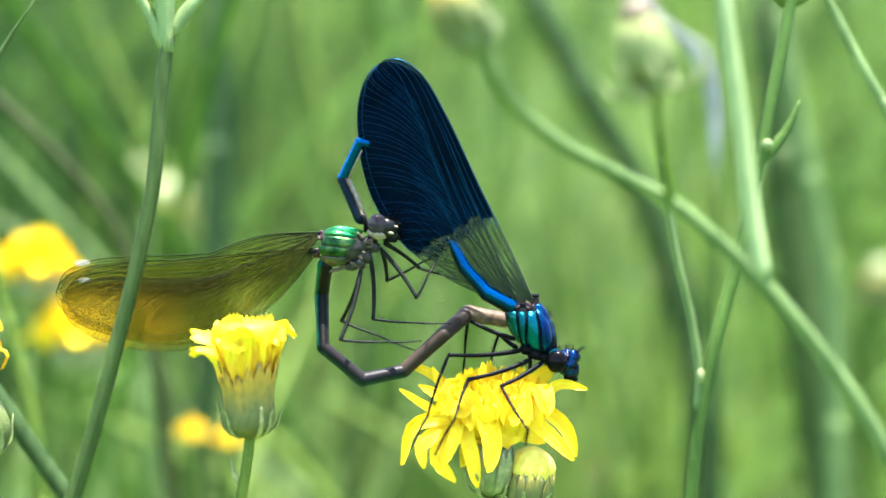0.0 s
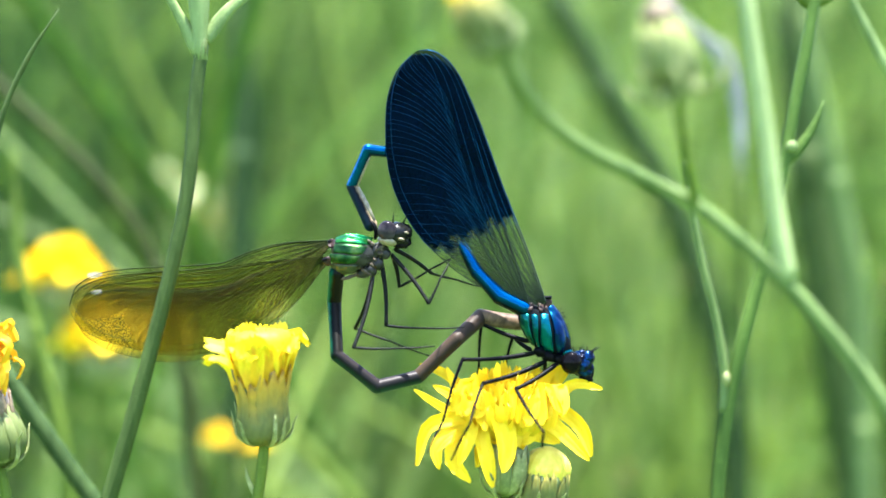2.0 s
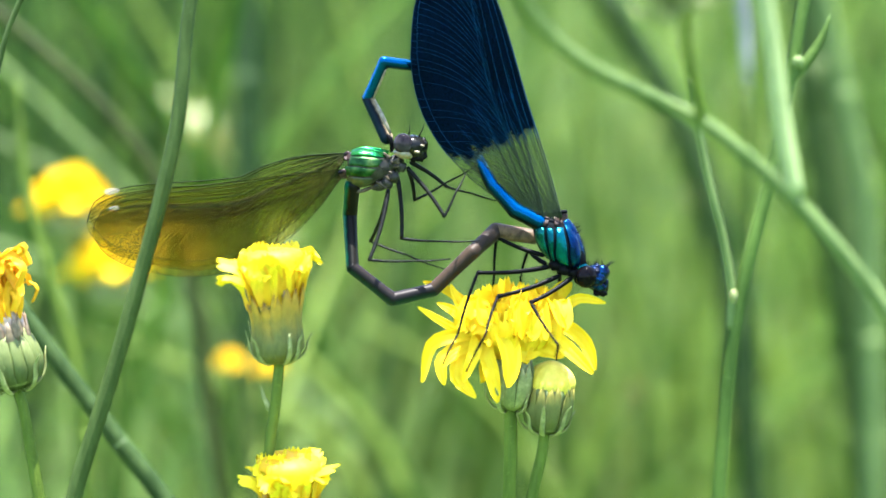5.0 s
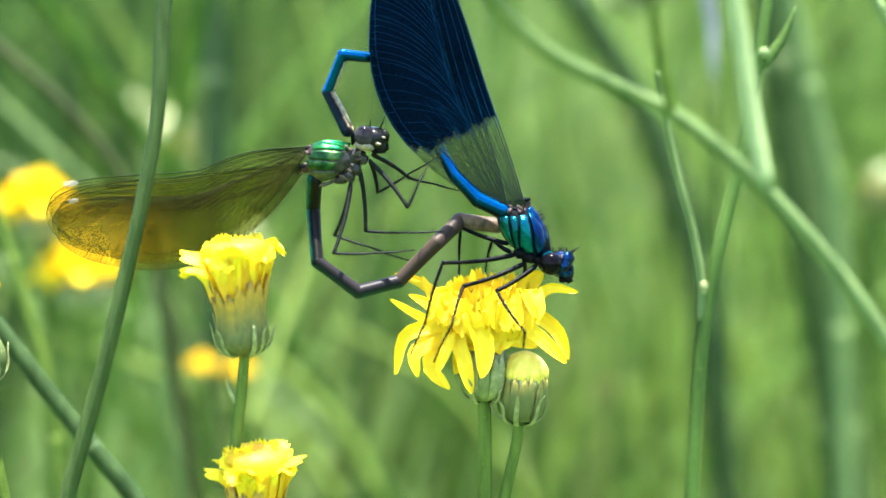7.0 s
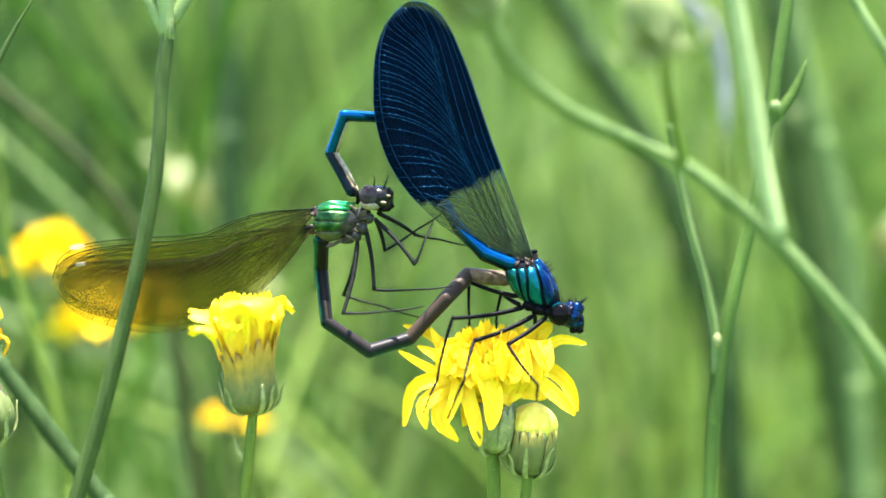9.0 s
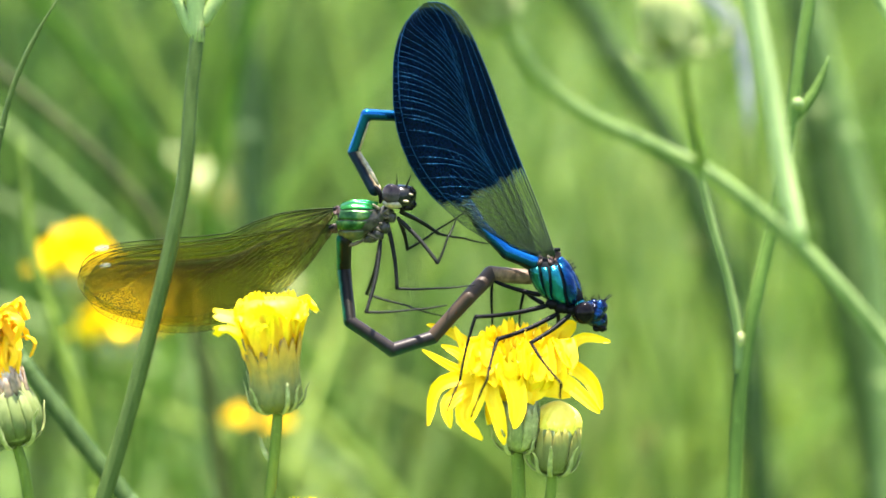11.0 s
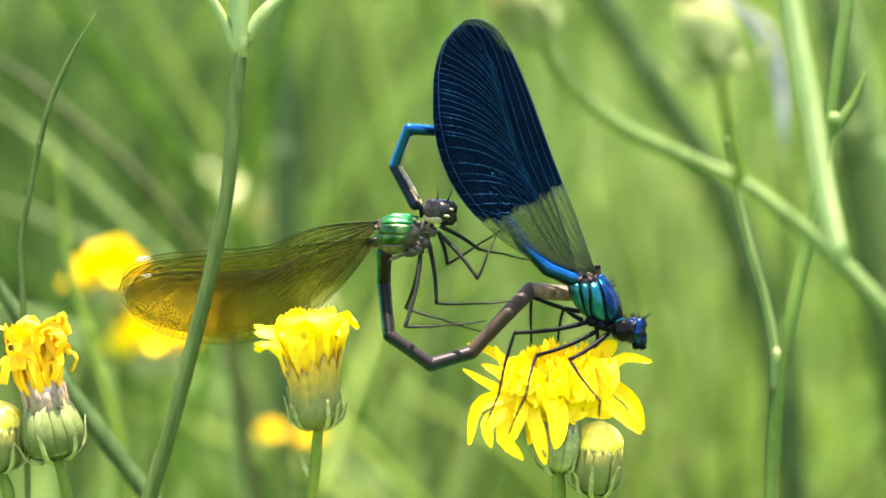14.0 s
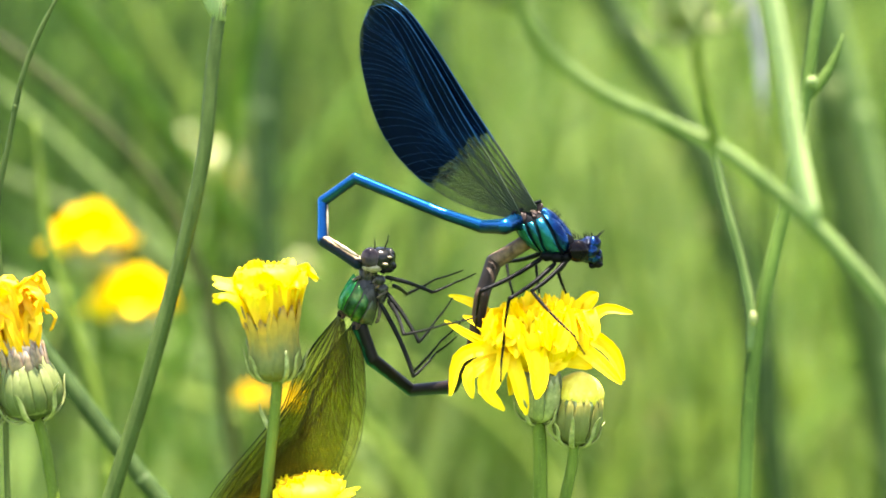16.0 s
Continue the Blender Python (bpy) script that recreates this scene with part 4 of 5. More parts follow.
# ---------------------------------------------------------------- soft flowers and buds behind
def far_flower(u, v, d, r, seed):
    rng = random.Random(seed)
    c = at(u, v, d)
    k = d / F
    base = foot_of(c, 0.01)
    ob = thing("yellow_flower", base, "yellow flower head far behind, out of focus", "flower", "yellow flowers")
    stem_part(ob, base, [c, c + Vector((0.001, 0.002, -0.05)), (c + base) / 2, base], 11 * k, 13 * k)
    bm = bmesh.new()
    lathe(bm, c - base + Vector((0, 0, -r * 0.9 * k)), Vector((0, 0, 1)), [(0, r * 0.15 * k), (r * 0.3 * k, r * 0.5 * k), (r * 0.8 * k, r * 0.55 * k)], 14)
    part("involucre", bm, INVOLUCRE, ob)
    for j in range(26):
        w = j * 2.39996
        f = math.sqrt((j + 0.5) / 26)
        out = Vector((math.cos(w) * f, math.sin(w) * f, 0))
        q0 = c - base + out * (r * 0.3 * k) - Vector((0, 0, r * 0.3 * k))
        q2 = c - base + out * (r * rng.uniform(0.85, 1.1) * k) + Vector((0, -r * 0.3 * k, r * (0.75 - 0.95 * f * f) * k))
        bm = bmesh.new()
        petal(bm, [q0, (q0 + q2) / 2 + Vector((0, 0, r * 0.25 * k)), q2], r * 0.42 * k, r * 0.07 * k, Vector((out.x, out.y, 0.7)).normalized(), False)
        part("petal", bm, PETAL, ob)
    return ob


for u, v, d, r, seed in ((184, 460, 2.0, 92, 1), (258, 574, 2.0, 98, 2), (462, 738, 2.25, 33, 3), (528, 745, 2.28, 33, 4)):
    far_flower(u, v, D * d, r, seed)
for u, v, d, s in ((398, 415, 3.0, 0.95), (1280, 452, 3.2, 0.35), (1195, 805, 3.2, 0.42), (1672, 470, 2.8, 0.7), (545, 560, 3.3, 0.55), (345, 330, 3.6, 0.5)):
    bud("flower_bud", u, v, D * d / F, Vector((0.05, -0.1, 1)), D * d, None, int(u), scale=s, label="pale green bud far behind, out of focus", tip=BRACT if s > 0.75 else INVOLUCRE)


# ---------------------------------------------------------------- damselflies
def link_pose(p, q):
    """The pose of a limb that starts at p and points to q: x along it, z across it in the plane of the sheet."""
    x = (q - p).normalized()
    y = Vector((0, 1, 0))
    y = (y - x * y.dot(x)).normalized()
    z = x.cross(y)
    m = Matrix((x, y, z)).transposed().to_4x4()
    m.translation = p
    return m


def loc(u, v, y=0.0):
    """A joint in an insect's own space, y in millimetres away from the lens."""
    return Vector(((u - 784) * U, y / 1000, -(v - 441) * U))


INSECT_AT = at(784, 441)
WING_S = [0, 20, 42, 75, 106, 167, 200, 233, 270, 300, 335, 380, 405, 426, 445, 456, 460]
WING_LEAD = [8, 11, 14, 18, 21, 26, 29, 33, 37.5, 41, 44, 46.5, 45, 40, 29, 16, 2]
WING_TRAIL = [-5, -22, -42, -66, -85, -111, -119, -123, -122, -117, -107, -87, -74, -59, -40, -22, -2]


FORE_S = [0, 25, 60, 95, 140, 185, 205, 240, 290, 340, 380, 405, 426, 445, 456, 460]
FORE_LEAD = [6, 11, 17, 20, 17, 8, 10, 15, 24, 33, 38, 38, 34, 26, 15, 2]


def wing_edge(s, tab):
    steps = FORE_S if tab is FORE_LEAD else WING_S
    lo = [np.interp(s + e, steps, tab) for e in (-6, -3, 0, 3, 6)]
    w = (s / 30 if s < 30 else 1.0) * ((460 - s) / 30 if s > 430 else 1.0)
    return lo[2] * (1 - w) + sum(lo) / 5 * w


def wing(parent, name, length, mem, vein_mats, seed, label, warp=0.0, dense=22, fine=0.54, lead=None, main=None, root=None):
    """A net-veined wing along local x, its leading edge towards -z."""
    k = length / 460 * U
    rng = random.Random(seed)

    def surf(s, f):
        a, b = wing_edge(s, lead or WING_LEAD), wing_edge(s, WING_TRAIL)
        p = a + (b - a) * f
        y = 0.5 * math.sin(f * 26) * (1 - s / 600) + warp * (s / 460) ** 2 * 14 * (f - 0.3)
        return Vector((s * k, y * k, -p * k))

    bm = bmesh.new()
    ns, nf = 64, 26
    grid = [[bm.verts.new(surf(460 * i / ns, j / nf)) for j in range(nf + 1)] for i in range(ns + 1)]
    for i in range(ns):
        for j in range(nf):
            bm.faces.new((grid[i][j], grid[i + 1][j], grid[i + 1][j + 1], grid[i][j + 1]))
    ob = part(name, bm, mem, parent, label)

    def vein(pts_sf, r0, r1, vm, bmv):
        n = len(pts_sf)
        for side in (-1, 1):
            pts = [surf(min(459, s), f) + Vector((0, side * 0.4 * k, 0)) for s, f in pts_sf]
            tube(bmv, pts, [k * (r0 + (r1 - r0) * i / (n - 1)) for i in range(n)], 4, 1.0)

    bmv = bmesh.new()
    # margin and the long veins behind it
    vein([(460 * i / 60, 0.0) for i in range(61)], 1.3, 0.8, None, bmv)
    vein([(460 * i / 60, 1.0) for i in range(61)], 0.45, 0.45, None, bmv)
    for f0, f1, end in ((0.10, 0.04, 430), (0.22, 0.09, 445), (0.34, 0.17, 452), (0.46, 0.27, 455)):
        vein([(end * i / 40, f0 + (f1 - f0) * (i / 40) ** 0.7) for i in range(41)], 0.72, 0.42, None, bmv)
    if main:
        tagged(part("main_vein", bmv, main, ob), kind="stuff")
        bmv = bmesh.new()
    # branches that leave the long veins and sweep back to the trailing edge
    for j in range(dense):
        s0 = 8 + j * 363 / dense + rng.uniform(-3, 3)
        f0 = 0.40 - 0.20 * s0 / 460
        run = 40 + 175 * min(1.0, s0 / 150) - 0.16 * s0
        pts = []
        for i in range(19):
            t = i / 18
            sx = s0 + run * (t - 0.15 * t ** 3)
            pts.append((sx, min(1.0, f0 + (1 - f0) * (0.22 * t + 0.78 * t ** 2.4))))
        vein([q for q in pts if q[0] < 457], fine * (0.55 if s0 < 120 else 1.0), fine * 0.6, None, bmv)
    for j in range(6):
        s0, f0 = 4, 0.45 + j * 0.09
        pts = [(s0 + (40 + 22 * (6 - j)) * t, f0 + (1 - f0) * t ** 1.7) for t in [i / 12 for i in range(13)]]
        vein(pts, 0.32, 0.22, None, bmv)
    tagged(part("venation", bmv, vein_mats, ob), kind="stuff")
    # close fine veins that fan out from the root
    bmv = bmesh.new()
    for j in range(17):
        f0 = 0.06 + 0.055 * j
        reach = (215 if j < 9 else 215 - 16 * (j - 8)) + rng.uniform(-12, 12)
        vein([(5 + reach * i / 14, min(1.0, f0 + 0.10 * (i / 14) ** 2.2 * (1 + j / 12))) for i in range(15)], 0.26, 0.18, None, bmv)
    tagged(part("root_venation", bmv, root, ob), kind="stuff")
    return ob


def limb(parent, name, length, r, mat, kind="leg", r_end=None, label=""):
    """A limb along local x from the origin; abdomen segments taper from r to r_end and have rounded ends."""
    spine = 5.5 if mat is LEG_GREY else 2.6
    bm = bmesh.new()
    n = 14
    if kind == "seg":
        q = r_end or r
        pts, rad = [], []
        for c, rr, angs in ((0.0, r, range(-80, 1, 16)), (length, q, range(0, 81, 16))):
            for w in angs:
                pts.append(Vector((c + rr * math.sin(radians(w)), 0, 0)))
                rad.append(rr * math.cos(radians(w)))
            if c == 0.0:
                for i in range(1, n):
                    t = i / n
                    pts.append(Vector((length * t, 0, 0)))
                    rad.append((r + (q - r) * t) * (1 - 0.045 * math.sin(math.pi * t)))
        tube(bm, pts, rad, 20)
    else:
        bow = (0.03 if kind == "femur" else -0.02) * length
        pts = [Vector((length * i / (n - 1), 0, bow * math.sin(math.pi * i / (n - 1)))) for i in range(n)]
        r1 = r * (0.72 if kind == "femur" else 0.6)
        rad = [r + (r1 - r) * i / (n - 1) for i in range(n)]
        rad[0], rad[-1] = r * 0.8, r1 * 1.25
        pts = [Vector((-r * 0.5, 0, 0)), *pts, Vector((length + r1 * 0.7, 0, 0))]
        tube(bm, pts, [r * 0.4, *rad, r1 * 0.5], 10)
    ob = part(name, bm, mat, parent, label)
    if kind == "tibia":
        bm = bmesh.new()
        rng = random.Random(int(length * 1e7))
        for i in range(9):
            for side in (-1, 1):
                x = length * (0.1 + 0.085 * i + rng.uniform(-0.02, 0.02))
                tube(bm, [Vector((x, 0, side * r * 0.3)), Vector((x + r * rng.uniform(0.6, 2.4), side * r * 0.8, side * r * spine * rng.uniform(0.7, 1.1)))], [r * 0.17, r * 0.05], 3)
        tagged(part("bristles", bm, mat, ob), kind="stuff")
    if kind == "seg" and length > 60 * U:
        bm = bmesh.new()
        tube(bm, [Vector((length + q * f, 0, 0)) for f in (-0.08, -0.04, 0.04, 0.08)], [q * f for f in (0.99, 1.006, 1.006, 0.99)], 20)
        part("ring", bm, mat, ob)
    return ob


KEYED = []          # (object, rows) for motions()


def chain(parent, name, poses, radii, mats, kind="seg", ys=None, times=(0.0, 15.2, 15.5, 16.0)):
    """Limbs from joint to joint. poses: joints at rest, then at the later times."""
    seq = [poses[0], *poses]
    n = len(poses[0])
    ys = ys or [0.0] * n
    flat = [[(loc(*p[i]) - loc(*p[i + 1])).length for i in range(n - 1)] for p in seq]
    lengths = [max(math.hypot(f[i], (ys[i + 1] - ys[i]) / 1000) for f in flat) for i in range(n - 1)]
    depths = []
    for f in flat:
        y = [ys[0]]
        for i in range(n - 1):
            step = 1000 * math.sqrt(max(0.0, lengths[i] ** 2 - f[i] ** 2))
            y.append(min((y[-1] + step, y[-1] - step), key=lambda q: abs(q - ys[i + 1])))
        depths.append(y)
    links = []
    for i in range(n - 1):
        kd = kind if kind == "seg" else ("femur" if i == 0 else "tibia")
        nm = name if kind == "seg" else kd
        ob = limb(parent, nm, lengths[i], radii[i] * U, mats[i] if isinstance(mats, (list, tuple)) else mats, kd, radii[i + 1] * U if kind == "seg" else None)
        rows = [(t, link_pose(loc(*p[i], y[i]), loc(*p[i + 1], y[i + 1]))) for t, p, y in zip(times, seq, depths)]
        KEYED.append((ob, rows))
        links.append((ob, lengths[i]))
    return links


def rigid(p_rest, rows):
    """Rows of (time, place, turn) for a body part that is built at rest about p_rest; turn in degrees, lifted to the left."""
    out = []
    for t, q, a in rows:
        out.append((t, Matrix.Translation(q) @ pose(0, 0, 0, 0, -a, 0) @ Matrix.Translation(-p_rest)))
    return out


def thorax_body(parent, a, b, prof, mat, deep, name="thorax"):
    """A thorax lofted from a to b; prof of (along, half-height) in units, deep: depth over height."""
    bm = bmesh.new()
    n = 22
    ps = [a + (b - a) * (i / (n - 1)) for i in range(n)]
    rad = [np.interp(i / (n - 1), [q[0] for q in prof], [q[1] for q in prof]) * U for i in range(n)]
    tube(bm, ps, rad, 24, deep)
    bmesh.ops.smooth_vert(bm, verts=bm.verts, factor=0.5, use_axis_x=True, use_axis_y=True, use_axis_z=True)
    return part(name, bm, mat, parent)


def depth_on(a, b, prof, deep, p):
    """How far the flank of a thorax lofted from a to b stands out at the sheet point p."""
    axis = (b - a)
    length = axis.length
    axis = axis / length
    s = (p - a).dot(axis)
    q = (p - a - axis * s).length
    r = np.interp(s / length, [e[0] for e in prof], [e[1] for e in prof]) * U
    return deep * math.sqrt(max((0.25 * r) ** 2, r * r - q * q))


def plate(parent, body, upper, lower, dome, mat, name="plate"):
    """A domed plate of cuticle on both flanks of a thorax, between an upper and a lower edge."""
    n, m = 14, 10
    ea, eb = (curve_pts([loc(*p) for p in e], n) for e in (upper, lower))
    for side in (-1, 1):
        bm = bmesh.new()
        rows = []
        for i in range(n):
            t = i / (n - 1)
            row = []
            for j in range(m + 1):
                f = j / m
                p = ea[i].lerp(eb[i], f)
                rim = min(1.0, 8.0 * min(f, 1 - f)) * min(1.0, 9.0 * min(t, 1 - t))
                rise = (1 - (1 - rim) ** 2) * 0.7 + 0.3 * math.sin(math.pi * f)
                p.y = side * (depth_on(*body, p) + (dome * rise - 1.5) * U)
                row.append(bm.verts.new(p))
            rows.append(row)
        for r0, r1 in zip(rows, rows[1:]):
            for k in range(m):
                q = (r0[k], r0[k + 1], r1[k + 1], r1[k])
                bm.faces.new(q if side < 0 else q[::-1])
        part(name, bm, mat, parent)


def lump(parent, name, mat, spots):
    """Uneven lumps of cuticle grown together: sheet place, depth in mm, half sizes, tilt."""
    bm = bmesh.new()
    for u, v, y, a, b, tilt in spots:
        ball(bm, loc(u, v, y), a * U, min(a, b) * 0.9 * U, b * U, tilt, 14, 0.30)
    return part(name, bm, mat, parent)


def male():
    ob = thing("damselfly", INSECT_AT, "metallic blue male damselfly with dark blue wings, gripping the flower", "damselfly", "damselflies")
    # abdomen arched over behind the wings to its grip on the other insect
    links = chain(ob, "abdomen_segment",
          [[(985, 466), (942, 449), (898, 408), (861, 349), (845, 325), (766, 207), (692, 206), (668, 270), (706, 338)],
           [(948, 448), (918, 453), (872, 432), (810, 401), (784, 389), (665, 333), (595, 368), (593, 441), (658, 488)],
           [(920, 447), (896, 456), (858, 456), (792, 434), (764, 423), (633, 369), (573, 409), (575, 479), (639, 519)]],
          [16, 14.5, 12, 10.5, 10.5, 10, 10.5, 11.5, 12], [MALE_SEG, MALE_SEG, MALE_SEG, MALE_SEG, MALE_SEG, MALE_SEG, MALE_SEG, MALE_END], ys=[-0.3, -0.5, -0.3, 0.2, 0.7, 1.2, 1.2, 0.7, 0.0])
    last, length = links[-1]
    for side in (-1, 1):
        bm = bmesh.new()
        tube(bm, curve_pts([Vector((length * 0.9, side * 5 * U, 0)), Vector((length + 8 * U, side * 9 * U, 5 * U)), Vector((length + 20 * U, side * 7 * U, 2 * U)), Vector((length + 27 * U, side * 2 * U, -4 * U))], 8),
             [U * f for f in (5, 4.6, 4.2, 4, 3.6, 3.2, 2.6, 1.2)], 8)
        part("clasper", bm, LEG, last)
    for link, size, r in ((links[-1], 1.0, 11.5), (links[-2], 0.6, 11)):
        bm = bmesh.new()
        tube(bm, [Vector((link[1] * f, -0.62 * r * U, 0.78 * r * U)) for f in (0.12, 0.35, 0.6, 0.97)], [1.2 * U, 3.4 * size * U, 4 * size * U, 3 * size * U], 8)
        part("pale_stripe", bm, CREAM, link[0], "cream stripe along the tail")
    # thorax
    body_rest = loc(1010, 470)
    body = [(0.0, body_rest, 0), (15.2, body_rest, 0), (15.5, loc(976, 436), 8), (16.0, loc(945, 442), 14)]
    prof = [(0, 18), (0.12, 27), (0.35, 36), (0.6, 35), (0.82, 27), (1, 14)]
    ends = loc(988, 466), loc(1068, 543)
    th = thorax_body(ob, *ends, [(t, 0.94 * r) for t, r in prof], SEAM, 0.80)
    shape = (*ends, prof, 0.80)
    for upper, lower, mat in (([(1040, 461), (1056, 488), (1064, 518), (1061, 541)], [(1030, 469), (1040, 500), (1044, 528), (1050, 543)], MALE_BLUE),
                              ([(1028, 472), (1036, 500), (1041, 526), (1045, 540)], [(1014, 474), (1016, 503), (1018, 527), (1030, 542)], MALE_TEAL),
                              ([(1011, 476), (1013, 500), (1015, 522), (1020, 537)], [(998, 475), (1001, 500), (1007, 520), (1016, 537)], MALE_TEAL),
                              ([(995, 476), (998, 498), (1004, 516), (1011, 532)], [(979, 474), (981, 494), (990, 512), (1005, 530)], MALE_GREEN)):
        plate(th, shape, upper, lower, 5.5, mat)
    thorax_body(th, loc(1030, 460), loc(1068, 524), [(0, 9), (0.25, 14), (0.6, 14), (0.85, 11), (1, 7)], MALE_BLUE, 1.25, "dorsum")
    for u, v in ((987, 463), (1020, 457)):
        plate(th, shape, [(u - 11, v - 4), (u - 5, v - 8), (u + 1, v - 6)], [(u - 8, v + 13), (u - 3, v + 14), (u + 2, v + 6)], 3.5, HINGE, "wing_hinge")
        plate(th, shape, [(u + 3, v - 8), (u + 9, v - 10), (u + 16, v - 8)], [(u + 3, v + 7), (u + 9, v + 9), (u + 15, v + 3)], 3.5, HINGE, "wing_hinge")
        plate(th, shape, [(u - 9, v - 14), (u + 2, v - 15), (u + 14, v - 16)], [(u - 9, v - 7), (u + 2, v - 9), (u + 15, v - 10)], 5, SEAM, "wing_root")
    lump(th, "coxa", LEG, [(1020, 541, -0.8, 13, 9, 20), (1036, 548, -0.9, 13, 9, 15), (1052, 552, -0.8, 11, 8, 0), (1034, 543, 0.6, 24, 10, 20)])
    bm = bmesh.new()
    tube(bm, [loc(1054, 530), loc(1062, 538), loc(1070, 546), loc(1078, 552)], [11 * U, 14 * U, 14 * U, 11 * U], 14)
    part("neck", bm, MALE_TEAL, th)
    KEYED.append((th, rigid(body_rest, body)))
    # head
    hd_rest = loc(1080, 552)
    bm = bmesh.new()
    ball(bm, loc(1093, 557), 22 * U, 0.0016, 22 * U, 15, 24, 0.14)
    hd = part("head", bm, HEAD_BLUE, ob)
    lump(hd, "forehead", HEAD_BLUE, [(1104, 547, -0.55, 13, 14, 15), (1097, 540, -0.4, 12, 8, 20), (1108, 552, 0.4, 9, 12, 0)])
    lump(hd, "lip", HEAD_BLUE, [(1101, 571, -0.5, 13, 11, 30), (1109, 566, -0.4, 8, 11, 10), (1092, 570, -0.8, 8, 7, 30)])
    lump(hd, "jaw", EYE_DARK, [(1108, 583, -0.3, 9, 7, 20), (1099, 584, -0.2, 8, 6, 0), (1114, 573, -0.1, 5, 8, 0)])
    for y in (-1.35, 1.35):
        bm = bmesh.new()
        ball(bm, loc(1075, 556, y), 18.5 * U, 0.00090, 20 * U, 12, 24)
        part("eye", bm, EYE_DARK, hd)
    for y in (-0.6, 0.6):
        bm = bmesh.new()
        tube(bm, [loc(1104, 538, y), loc(1114, 534, y), loc(1126, 524, y * 1.6)], [2.4 * U, 1.2 * U, 0.6 * U], 5)
        part("antenna", bm, SEAM, hd)
    bm = bmesh.new()
    rng = random.Random(3)
    for _ in range(60):
        p = loc(rng.uniform(1062, 1108), 535 + rng.uniform(-4, 6), rng.uniform(-1, 1))
        tube(bm, [p, p + Vector((rng.uniform(-3, 4), rng.uniform(-3, 3), rng.uniform(6, 12))) * U], [0.5 * U, 0.25 * U], 3)
    tagged(part("hairs", bm, SEAM, hd), kind="stuff")
    bm = bmesh.new()
    for _ in range(60):
        f = rng.random()
        p = loc(1046 + 26 * f, 466 + 60 * f, rng.uniform(-1, 1))
        tube(bm, [p, p + Vector((rng.uniform(6, 12), rng.uniform(-3, 3), rng.uniform(3, 9))) * U], [0.5 * U, 0.25 * U], 3)
    tagged(part("hairs", bm, SEAM, th), kind="stuff")
    KEYED.append((hd, rigid(hd_rest, [(0.0, hd_rest, 0), (15.2, hd_rest, 0), (15.5, loc(1052, 508), 6), (16.0, loc(1031, 495), 6)])))
    # legs: hip, knee, foot
    legs = [
        ([[(1012, 543), (882, 561), (855, 668), (832, 718)], [(985, 508), (868, 558), (855, 655), (838, 716)], [(962, 512), (852, 567), (846, 650), (838, 716)]], -1.5),
        ([[(1028, 558), (920, 600), (900, 664), (873, 728)], [(1008, 521), (918, 578), (898, 660), (884, 722)], [(985, 522), (901, 580), (893, 660), (886, 722)]], -2.2),
        ([[(1050, 560), (978, 606), (1022, 668), (1023, 696)], [(1028, 526), (963, 578), (1028, 671), (1030, 690)], [(1005, 517), (941, 568), (1008, 640), (1026, 672)]], -2.4),
        ([[(1000, 525), (916, 500), (917, 570), (918, 600)], [(980, 500), (912, 500), (916, 570), (918, 600)], [(960, 505), (905, 520), (914, 575), (918, 600)]], 1.6),
        ([[(1028, 545), (1035, 575), (1038, 604), (1040, 620)], [(1012, 525), (1018, 553), (1033, 603), (1040, 620)], [(1008, 516), (996, 538), (1014, 580), (1030, 612)]], 1.4),
        ([[(1005, 540), (975, 520), (968, 560), (968, 600)], [(985, 515), (968, 518), (966, 560), (968, 600)], [(965, 510), (958, 522), (962, 565), (968, 600)]], 1.9)]
    for poses, y in legs:
        s = -1 if y < 0 else 1
        chain(ob, "leg", poses, [4.6, 3.1, 2.2], LEG, "leg", [y * 0.4, -3.4, -4.6, -4.9] if y < 0 else [y * 0.4, y * 1.6, y * 1.9, y * 2.2])
    # wings
    lean = [(0.0, 9.8, -13), (0.5, 5.9, -12), (1.0, 2.7, -11), (1.5, 2.9, -11), (2.0, 3.1, -10), (2.5, 1.5, -4), (3.0, 8.7, -13), (3.5, 1.6, -11), (4.0, 0.6, -8),
            (6.5, -1.1, -8), (7.2, 0.6, -6)]
    late = [(8.5, -0.8), (9.0, -1.6), (11.3, -0.2)]
    end = [(12.0, 0.7), (13.0, 0.4), (13.5, -1.3), (14.0, 0.1), (14.5, 3.1), (15.0, -1.1), (15.2, 1.6)]
    for base, tip, y, name, op, op2 in (
            ((1016, 458), (788, 18), -1.0, "forewing", ((7.35, 1.5, -3, 10), (7.5, 4, -8, 30), (7.8, 5, -34, 14)), 0.8),
            ((986, 462), (782, 26), -0.85, "hindwing", ((7.35, 5, -4, 18), (7.5, 25, -12, 62), (7.8, 29, -12, 78)), 1.2),
            ((1016, 458), (790, 18), 1.0, "forewing", ((7.35, -6, 3, 3), (7.5, -22, 8, 8), (7.8, -41, 12, 15)), -5.0),
            ((986, 462), (784, 24), 0.85, "hindwing", ((7.35, -3, 3, 3), (7.5, -11, 8, 8), (7.8, -34, 16, 20)), -3.0)):
        b, e = loc(*base, y), loc(*tip, y * 2.2)
        w = wing(ob, name, (e - b).length / U, WING_MALE, VEIN_BLUE, int(abs(y) * 100) + len(name), "dark blue wing with a clear base" if y < 0 else "", 0.4 if y < 0 else -0.4, 34, 0.40, root=VEIN_TEAL)
        rest = link_pose(b, e)

